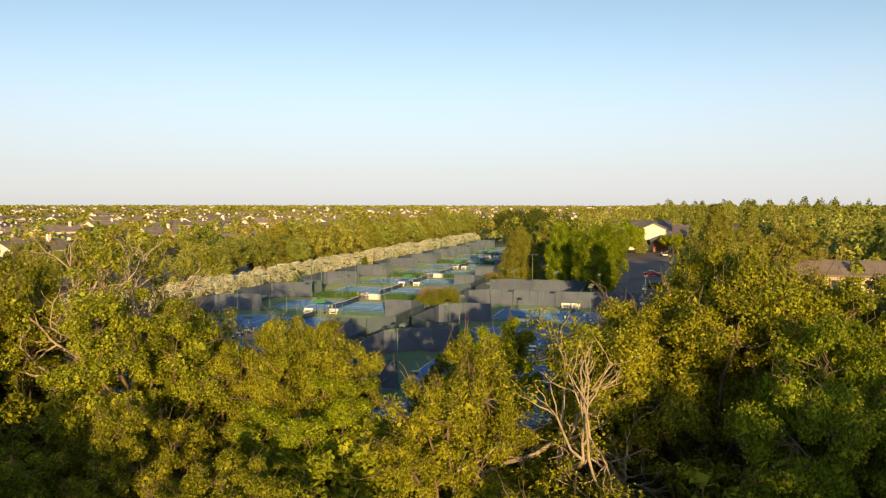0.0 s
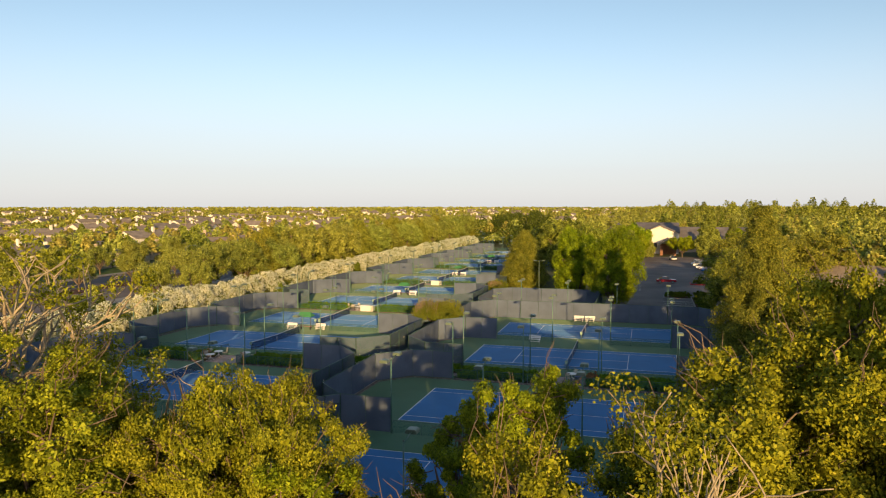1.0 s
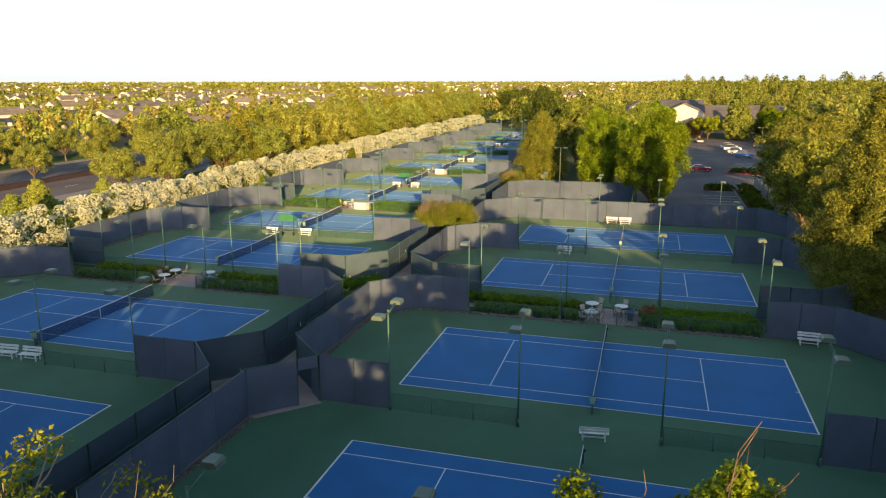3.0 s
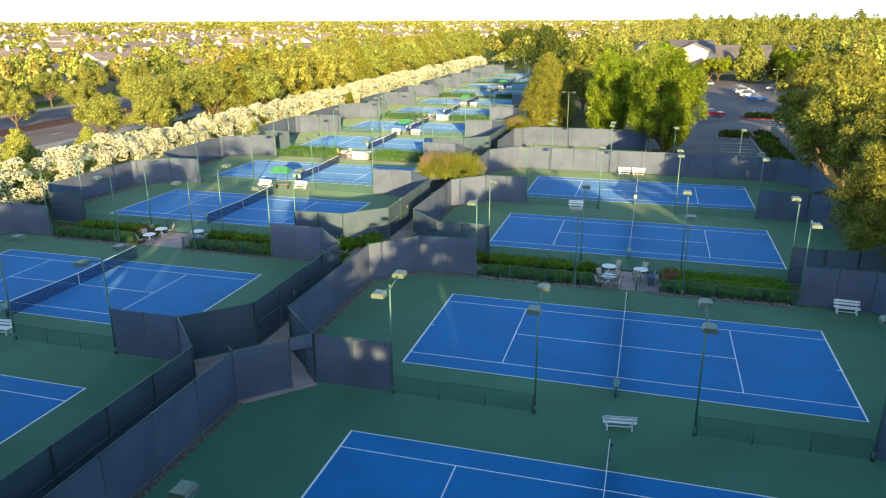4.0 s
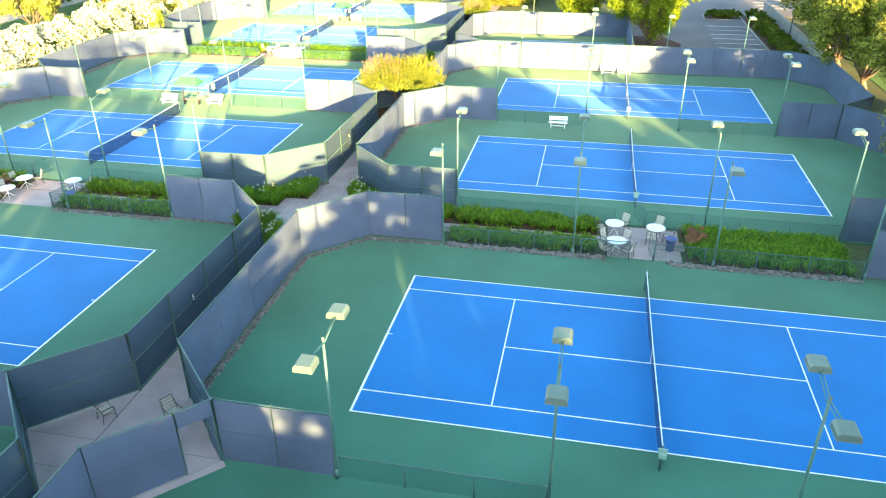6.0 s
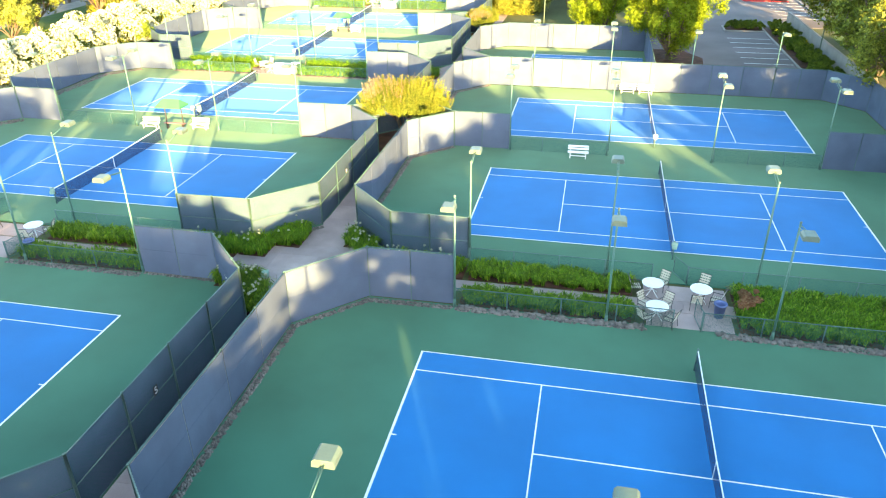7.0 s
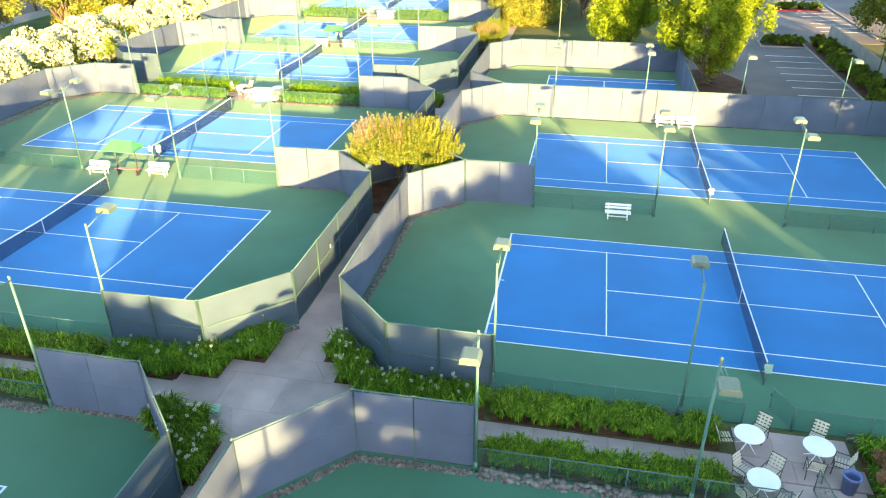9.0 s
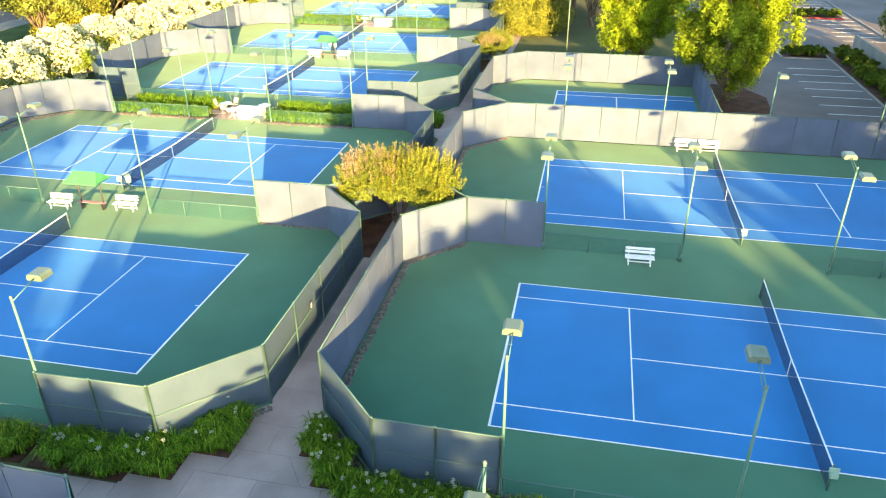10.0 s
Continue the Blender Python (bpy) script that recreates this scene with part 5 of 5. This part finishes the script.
# ---- river cobbles along the fence feet ----
def cobble_mesh(seed):
    r = np.random.default_rng(seed)
    bm = bmesh.new()
    bmesh.ops.create_icosphere(bm, subdivisions=1, radius=1)
    for v in bm.verts:
        v.co = Vector(v.co) * r.uniform(0.86, 1.12)
    me = bpy.data.meshes.new("cobble")
    bm.to_mesh(me)
    bm.free()
    me.shade_smooth()
    me.materials.append(STONE)
    return me


COBBLES = [cobble_mesh(i) for i in range(5)]
edging = thing("cobble_edging", "row of grey river cobbles along the low fence", "stone edging", "", "stuff")
spots = [(rng.uniform(0.8, 10.0), rng.uniform(14.6, 15.08)) for _ in range(165)] + [(rng.uniform(13.2, 23.0), rng.uniform(14.6, 15.08)) for _ in range(160)]
for i, (x, y) in enumerate(spots):
    s = rng.uniform(0.07, 0.13)
    part("cobble", COBBLES[i % 5], None, edging, at=pose(x, y, 0.04, 0, 0, rng.uniform(0, 360)) @ Matrix.Diagonal((s * 1.2, s, s * 0.75, 1)))


def cobble_run(a, b, width, per_metre, seed):
    r = np.random.default_rng(seed)
    n = int(math.dist(a, b) * per_metre)
    base = [(0, 0, 1), (0.9, 0, 0), (0.25, 0.85, 0), (-0.75, 0.5, 0.1), (-0.7, -0.55, 0), (0.3, -0.9, 0.05)]
    tris = [(0, 1, 2), (0, 2, 3), (0, 3, 4), (0, 4, 5), (0, 5, 1)]
    g = G()
    ux, uy = (b[0] - a[0]) / math.dist(a, b), (b[1] - a[1]) / math.dist(a, b)
    for _ in range(n):
        t, w, s, q = r.random() * math.dist(a, b), r.uniform(0, width), r.uniform(0.055, 0.105), r.uniform(0, 6.28)
        x, y = a[0] + ux * t - uy * w, a[1] + uy * t + ux * w
        c, k = math.cos(q), math.sin(q)
        g.add([(x + s * (c * p[0] - k * p[1]), y + s * (k * p[0] + c * p[1]), s * 0.85 * p[2]) for p in base], tris)
    return g


stones = G()
for a, b, w in [((-6.6, -18.5), (-6.6, -6.6), 0), ((-6.6, -0.4), (-6.6, 11.8), 0), ((-6.6, 22.6), (-6.6, 34.9), 0), ((-6.6, 41.2), (-6.6, 53.2), 0)]:
    g = cobble_run(b, a, 0.30, 62, int(a[1]) + 50)
    stones.add(g.v, g.f)
for a, b in [((-3.8, 19.35), (-6.78, 22.45)), ((-9.0, 22.4), (-12.0, 19.4)), ((-3.7, 14.9), (-6.65, 11.8)), ((0.6, 14.95), (-3.7, 14.9)), ((-3.8, 37.9), (-6.6, 35.0)), ((-3.7, 56.45), (-6.6, 53.3)), ((-16.4, 14.95), (-12.1, 14.9)),
             ((-16.4, 37.9), (-12.1, 37.9)), ((-45.4, 34.5), (-45.4, 22.5)), ((-42.6, 37.9), (-45.4, 34.9)), ((-45.4, 53), (-45.4, 41)), ((-42.6, 56.4), (-45.4, 53.4))]:
    g = cobble_run(a, b, 0.32 if a[0] > -20 else 0.9, 62, int(abs(a[0] * 3 + a[1])))
    stones.add(g.v, g.f)
for a, b in [((0.8, 14.56), (9.9, 14.56)), ((13.4, 14.56), (22.9, 14.56)), ((0.8, 19.25), (9.6, 19.25)), ((14.2, 19.1), (22.9, 19.1)), ((-38.4, 14.6), (-29.8, 14.6)), ((-24.8, 14.6), (-16.6, 14.6)), ((-16.4, 19.1), (-12.4, 19.1)), ((-38.4, 19.2), (-29.8, 19.2)), ((-24.8, 19.2), (-16.6, 19.2)), ((-38.4, 56.1), (-29.8, 56.1)), ((-24.8, 56.1), (-16.6, 56.1))]:
    g = cobble_run(a, b, 0.45, 62, int(abs(a[0] * 5 + a[1])))
    stones.add(g.v, g.f)
solid("cobble_border", stones, STONE, "loose river cobbles along the fence feet", "stone edging", "", "stuff")

# ---- buildings, cars, street things ----
def gable(g, x0, x1, y0, y1, z, rise, along_x=True, eave=0.5, thick=0.2):
    """A pitched roof of some thickness over a rectangle."""
    x0, x1, y0, y1 = x0 - eave, x1 + eave, y0 - eave, y1 + eave
    if along_x:
        ym = (y0 + y1) / 2
        prof = [(y0, z), (ym, z + rise), (y1, z), (y1, z - thick), (ym, z + rise - thick), (y0, z - thick)]
        v = [(x0, y, h) for y, h in prof] + [(x1, y, h) for y, h in prof]
    else:
        xm = (x0 + x1) / 2
        prof = [(x0, z), (xm, z + rise), (x1, z), (x1, z - thick), (xm, z + rise - thick), (x0, z - thick)]
        v = [(x, y1, h) for x, h in prof] + [(x, y0, h) for x, h in prof]
    f = [(i, 6 + i, 6 + (i + 1) % 6, (i + 1) % 6) for i in range(6)] + [(0, 1, 4, 5), (1, 2, 3, 4), (11, 10, 7, 6), (10, 9, 8, 7)]
    return g.add(v, f)


def house(w, d, h, rise, wall, roof, seed, label):
    r = np.random.default_rng(seed)
    root = thing("house", label, "house", "suburban houses")
    g = G().rect(-w / 2, -d / 2, w / 2, d / 2, 0, h)
    for x in (-w / 2, w / 2):
        e = 0.01 if x < 0 else -0.01
        g.add([(x + e, -d / 2, h - 0.1), (x + e, d / 2, h - 0.1), (x + e, 0, h + rise - 0.25)], [(0, 1, 2)])
    wx = w * 0.22
    g.rect(wx, -d / 2 - 2.5, w / 2 - 0.3, -d / 2 + 0.1, 0, h)
    g.add([(wx, -d / 2 - 2.5, h), (w / 2 - 0.3, -d / 2 - 2.5, h), ((wx + w / 2 - 0.3) / 2, -d / 2 - 2.5, h + rise * 0.55)], [(0, 1, 2)])
    part("wall", g, wall, root)
    part("roof", gable(gable(G(), -w / 2, w / 2, -d / 2, d / 2, h, rise), wx, w / 2 - 0.3, -d / 2 - 2.4, 0, h + 0.02, rise * 0.62, False), roof, root)
    part("chimney", G().box((-w * 0.25, d * 0.12, h + rise * 0.8), (0.9, 0.9, rise * 1.4)), wall, root, "stucco chimney")
    for i in range(4):
        x = -w / 2 + 1.5 + i * (w * 0.62) / 4
        win = part("window", G().box((x, -d / 2 - 0.02, h * 0.55), (1.3, 0.08, 1.2)), GLASS_DARK, root)
        part("window_frame", G().box((x, -d / 2 - 0.05, h * 0.55 + 0.65), (1.5, 0.08, 0.1)).box((x, -d / 2 - 0.05, h * 0.55 - 0.65), (1.5, 0.12, 0.1)), STUCCO, win)
    part("garage_door", G().box(((wx + w / 2 - 0.3) / 2, -d / 2 - 2.53, 1.1), (3.0, 0.06, 2.1)), STUCCO, root)
    return root


HOMES = [house(15, 10, 3.0, 2.4, BEIGE, ROOF, 1, "beige stucco house with brown shingle roof"), house(18, 11, 5.6, 2.6, STUCCO, ROOF, 2, "two-storey pale stucco house with brown roof"),
         house(14, 9, 3.2, 2.0, STUCCO, ROOF_GREY, 3, "white stucco house with grey roof"), house(20, 10, 3.0, 2.2, BEIGE, ROOF_GREY, 4, "long low beige house with grey roof")]
hr = np.random.default_rng(9)
homes = []
for row in range(15):
    for col in range(26):
        x = -136 - 30 * row - 0.04 * max(0, 40 * col) + hr.uniform(-5, 5)
        y = 60 + 23 * col + 14 * row * 0.4 + hr.uniform(-5, 5)
        a = math.degrees(math.atan2(-(x - 18), y + 50))
        if -18 < a < 52 and math.hypot(x, y) < 640:
            homes.append((x, y, hr.choice([70, 80, 100, 255, 265, 10, 190])))
for i in range(34):
    homes.append((hr.uniform(-70, 240), hr.uniform(330, 640), hr.choice([0, 90, 170, 200])))
started = [False] * 4
for i, (x, y, t) in enumerate(homes):
    k = int(hr.integers(4))
    m = pose(x, y, -0.05, 0, 0, t)
    if not started[k]:
        HOMES[k].matrix_basis, started[k] = m, True
    else:
        copy_thing(HOMES[k], m)

def far_houses(seed, count):
    """Small gabled houses scattered through the distant suburb out to the skyline."""
    r = np.random.default_rng(seed)
    root = thing("distant_houses", "distant pale stucco houses with brown roofs", "houses", "", "stuff")
    walls, roofs = G(), G()
    for _ in range(count):
        a, d = radians(15.7) + r.uniform(-0.72, 0.66), 560 * (4.6 ** r.random())
        x, y = 18 - d * math.sin(a), -50 + d * math.cos(a)
        if x > 60 and y < 640:
            continue
        m = pose(x, y, 0, 0, 0, r.choice([0, 20, 75, 90, 160]))
        w, q, h, rise = r.uniform(6, 9), r.uniform(4.5, 6), r.choice([3.4, 6.2, 6.6]), r.uniform(1.8, 2.8)
        v = [(-w, -q, 0), (w, -q, 0), (w, q, 0), (-w, q, 0), (-w, -q, h), (w, -q, h), (w, q, h), (-w, q, h), (-w, 0, h + rise - 0.2), (w, 0, h + rise - 0.2)]
        walls.add([m @ Vector(p) for p in v], [(0, 1, 5, 4), (1, 2, 6, 9, 5), (2, 3, 7, 6), (3, 0, 4, 8, 7)])
        e, k = w + 0.6, q + 0.6
        v = [(-e, -k, h - 0.3), (e, -k, h - 0.3), (e, 0, h + rise), (-e, 0, h + rise), (-e, k, h - 0.3), (e, k, h - 0.3)]
        roofs.add([m @ Vector(p) for p in v], [(0, 1, 2, 3), (3, 2, 5, 4)])
    part("house_walls", walls, STUCCO, root)
    part("house_roofs", roofs, ROOF, root)


far_houses(19, 290)
club = thing("club_house", "white stucco club house with grey gabled roofs", "building")
part("wall", G().rect(2.6, 206, 15, 236, 0, 6.7).add([(2.6, 205.98, 6.7), (15, 205.98, 6.7), (8.8, 205.98, 10.4)], [(0, 1, 2)]), STUCCO, club)
part("roof", gable(G(), 2.6, 15, 206, 236, 6.8, 4.2, False, 1.0, 0.55), ROOF_GREY, club)
part("wall", G().rect(15.2, 222, 31, 244, 0, 7.8).add([(18, 221.9, 7.8), (31, 221.9, 7.8), (24.5, 221.9, 10.6)], [(0, 1, 2)]), STUCCO, club)
part("roof", gable(gable(G(), 15.2, 31, 226, 244, 7.9, 3.4), 18.4, 30.6, 221.6, 236, 7.95, 2.9, False, 0.7, 0.45), ROOF_GREY, club)
porch = part("porch", G().rect(24.4, 219.5, 29.8, 221.8, 0, 3.7), BRICK_RED, club, "brown brick entrance porch")
for x in (24.4, 29.0):
    part("porch_pillar", G().rect(x, 212, x + 0.8, 213, 0, 3.6), BRICK_RED, porch)
part("porch_roof", gable(G(), 24.2, 30, 211.5, 221.8, 3.7, 2.4, False, 0.6, 0.3), ROOF, porch)
for x in (4.2, 6.8, 10.4, 13.2):
    w = part("window", G().box((x, 205.97, 2.6), (1.7, 0.1, 1.9)), GLASS_DARK, club)
    part("window_frame", G().box((x, 205.93, 3.65), (2.0, 0.14, 0.16)).box((x, 205.93, 1.58), (2.0, 0.18, 0.14)), STUCCO, w)
for x in (17.5, 20.5, 22.6):
    part("window", G().box((x, 221.96, 3.0), (1.4, 0.1, 2.0)), GLASS_DARK, club)
hall = thing("side_building", "low building with dark slate roof by the lot", "building", "lot buildings")
part("wall", G().rect(-9, -7, 9, 7, 0, 4.0), BEIGE, hall)
part("roof", gable(G(), -9, 9, -7, 7, 4.1, 4.2, True, 1.0, 0.3), ROOF_GREY, hall)
for i in range(5):
    part("window", G().box((-7 + 3.4 * i, -7.03, 2.2), (1.6, 0.1, 1.4)), GLASS_DARK, hall)
hall.matrix_basis = pose(40.5, 240, 0) @ Matrix.Diagonal((1, 1, 1.15, 1))
copy_thing(hall, pose(62, 238, 0, 0, 0, -6))
shed = thing("long_low_building", "long beige building with brown roof behind a lawn", "building")
part("wall", G().rect(50, 92, 110, 104, 0, 3.8), BEIGE, shed)
part("roof", gable(G(), 50, 110, 92, 104, 3.9, 2.6, True, 1.2, 0.3), ROOF, shed)
for i in range(9):
    part("window", G().box((54 + 6 * i, 91.97, 2.1), (2.2, 0.1, 1.3)), GLASS_DARK, shed)
side_wall = thing("boundary_wall", "grey masonry wall behind the planting strip", "wall", "", "structure")
part("wall_length", G().rect(31.8, 57.5, 32.05, 94, 0, 1.9), KERB, side_wall)


def car(paint, label, tall=False):
    root = thing("car", label, "car", "parked cars")
    h = 1.72 if tall else 1.42
    belt = 1.0 if tall else 0.9
    prof = [(-2.2, 0.35), (-2.25, 0.6), (-2.15, belt - 0.04), (-0.9, belt), (1.5, belt), (2.15, belt - 0.06), (2.25, 0.6), (2.2, 0.35)]
    g = G().add([(-0.88, y, z) for y, z in prof] + [(0.88, y, z) for y, z in prof],
                [(i, i + 1, 9 + i, 8 + i) for i in range(7)] + [tuple(range(7, -1, -1)), tuple(range(8, 16)), (0, 8, 15, 7)])
    body = part("body", g, paint, root, bevel=0.05)
    top = [(-0.95, belt), (-0.2, h), (1.35 if tall else 0.95, h), (1.95 if tall else 1.7, belt)]
    g = G().add([(-0.8, y, z) if z < h else (-0.66, y, z) for y, z in top] + [(0.8, y, z) if z < h else (0.66, y, z) for y, z in top],
                [(0, 1, 5, 4), (1, 2, 6, 5), (2, 3, 7, 6), (3, 2, 1, 0), (4, 5, 6, 7)])
    part("glasshouse", g, GLASS_DARK, root, "dark tinted windows")
    part("roof_panel", G().box((0, (top[1][0] + top[2][0]) / 2, h + 0.01), (1.3, top[2][0] - top[1][0] + 0.1, 0.05)), paint, root, bevel=0.015)
    for x in (-0.8, 0.8):
        for y in (-1.4, 1.35):
            w = part("wheel", G().tube((x - 0.1, y, 0.33), (x + 0.1, y, 0.33), 0.33, n=14), RUBBER, root)
            part("rim", G().tube((x - 0.105, y, 0.33), (x + 0.105, y, 0.33), 0.2, n=10), CAR_GREY, w)
    for x in (-0.6, 0.6):
        part("headlight", G().box((x, -2.2, 0.68), (0.35, 0.08, 0.14)), LENS, body)
        part("tail_light", G().box((x, 2.21, 0.74), (0.3, 0.06, 0.16)), CAR_RED, body)
    return root


car(CAR_RED, "red hatchback parked in the lot").matrix_basis = pose(24.3, 117.5, 0, 0, 0, 92)
car(CAR_BLUE, "bright blue pickup-size car in a stall", True).matrix_basis = pose(36.2, 148.5, 0, 0, 0, 96)
white = car(CAR_WHITE, "white car parked in a stall", True)
white.matrix_basis = pose(35.4, 157.5, 0, 0, 0, 92)
copy_thing(white, pose(35.2, 166, 0, 0, 0, 88)), copy_thing(white, pose(34.8, 171, 0, 0, 0, 90))
grey = car(CAR_GREY, "silver car parked in the lot")
grey.matrix_basis = pose(28, 190, 0, 0, 0, 10)
copy_thing(grey, pose(44, 178, 0, 0, 0, 85))
darkcar = car(GLASS_DARK, "dark car driving lane beside the median")
darkcar.matrix_basis = pose(-88.5, 118, 0, 0, 0, 3)


def street_lamp():
    root = thing("street_lamp", "grey steel street lamp with curved arm", "street lamp", "street lamps")
    part("pole", G().tube((0, 0, 0), (0, 0, 8.6), 0.1, 0.06, 8), LAMP_CASE, root, smooth=True)
    part("arm", G().tube((0, 0, 8.5), (1.1, 0, 9.1), 0.04, n=6).tube((1.1, 0, 9.1), (2.2, 0, 9.2), 0.035, n=6), LAMP_CASE, root, smooth=True)
    part("lamp_head", G().box((2.5, 0, 9.17), (0.75, 0.28, 0.14)), LAMP_CASE, root, bevel=0.03)
    return root


sl = street_lamp()
sl.matrix_basis = pose(-79.5, 82, 0)
for x, y in [(-113, 70), (-83, 135), (-86, 210), (-115, 160)]:
    copy_thing(sl, pose(x, y, 0, 0, 0, 180 if x < -100 else 0))


def lot_lamp():
    root = thing("lot_lamp", "twin-headed parking lot lamp on a tall pole", "street lamp", "lot lamps")
    part("pole", G().tube((0, 0, 0), (0, 0, 7.2), 0.08, 0.06, 8), LAMP_CASE, root, smooth=True)
    part("arm", G().tube((-0.7, 0, 7.15), (0.7, 0, 7.15), 0.03, n=6), LAMP_CASE, root)
    for x in (-0.85, 0.85):
        part("lamp_head", G().box((x, 0, 7.16), (0.6, 0.36, 0.16)), LAMP_CASE, root, bevel=0.03)
    return root


ll = lot_lamp()
ll.matrix_basis = pose(-0.5, 84.5, 0)
for x, y in [(31.0, 73.0), (40.0, 150)]:
    copy_thing(ll, pose(x, y, 0, 0, 0, 10))


def utility_pole():
    root = thing("utility_pole", "weathered wooden utility pole with crossarm", "utility pole", "utility poles")
    part("pole", G().tube((0, 0, 0), (0, 0, 15), 0.16, 0.1, 8), DEAD_WOOD, root, smooth=True)
    part("crossarm", G().box((0, 0, 14.2), (2.4, 0.12, 0.14)).box((0, 0, 13.2), (1.8, 0.12, 0.14)), DEAD_WOOD, root)
    return root


up = utility_pole()
up.matrix_basis = pose(-160, 330, 0)
for x, y in [(-128, 392), (-92, 455), (-200, 250), (-60, 520), (-128, 46)]:
    copy_thing(up, pose(x, y, 0, 0, 0, 30))


def palm(seed):
    r = np.random.default_rng(seed)
    root = thing("palm_tree", "fan palm with drooping fronds by the houses", "palm tree", "palms")
    part("trunk", G().tube((0, 0, 0), (0.2, 0, 8.5), 0.28, 0.2, 8), BARK, root, smooth=True)
    p = np.tile([0.2, 0, 8.6], (260, 1)) + unit(r.normal(0, 1, (260, 3))) * r.uniform(0.2, 1.9, (260, 1)) * np.array([1, 1, 0.75])
    part("crown", quads_mesh("crown", leaves(p, p - np.array([0.2, 0, 8.0]), 1.1, r, 0.25), LEAF_FAR), None, root)
    return root


pm = palm(4)
pm.matrix_basis = pose(-150, 118, 0)
copy_thing(pm, pose(-168, 150, 0)), copy_thing(pm, pose(-205, 230, 0))
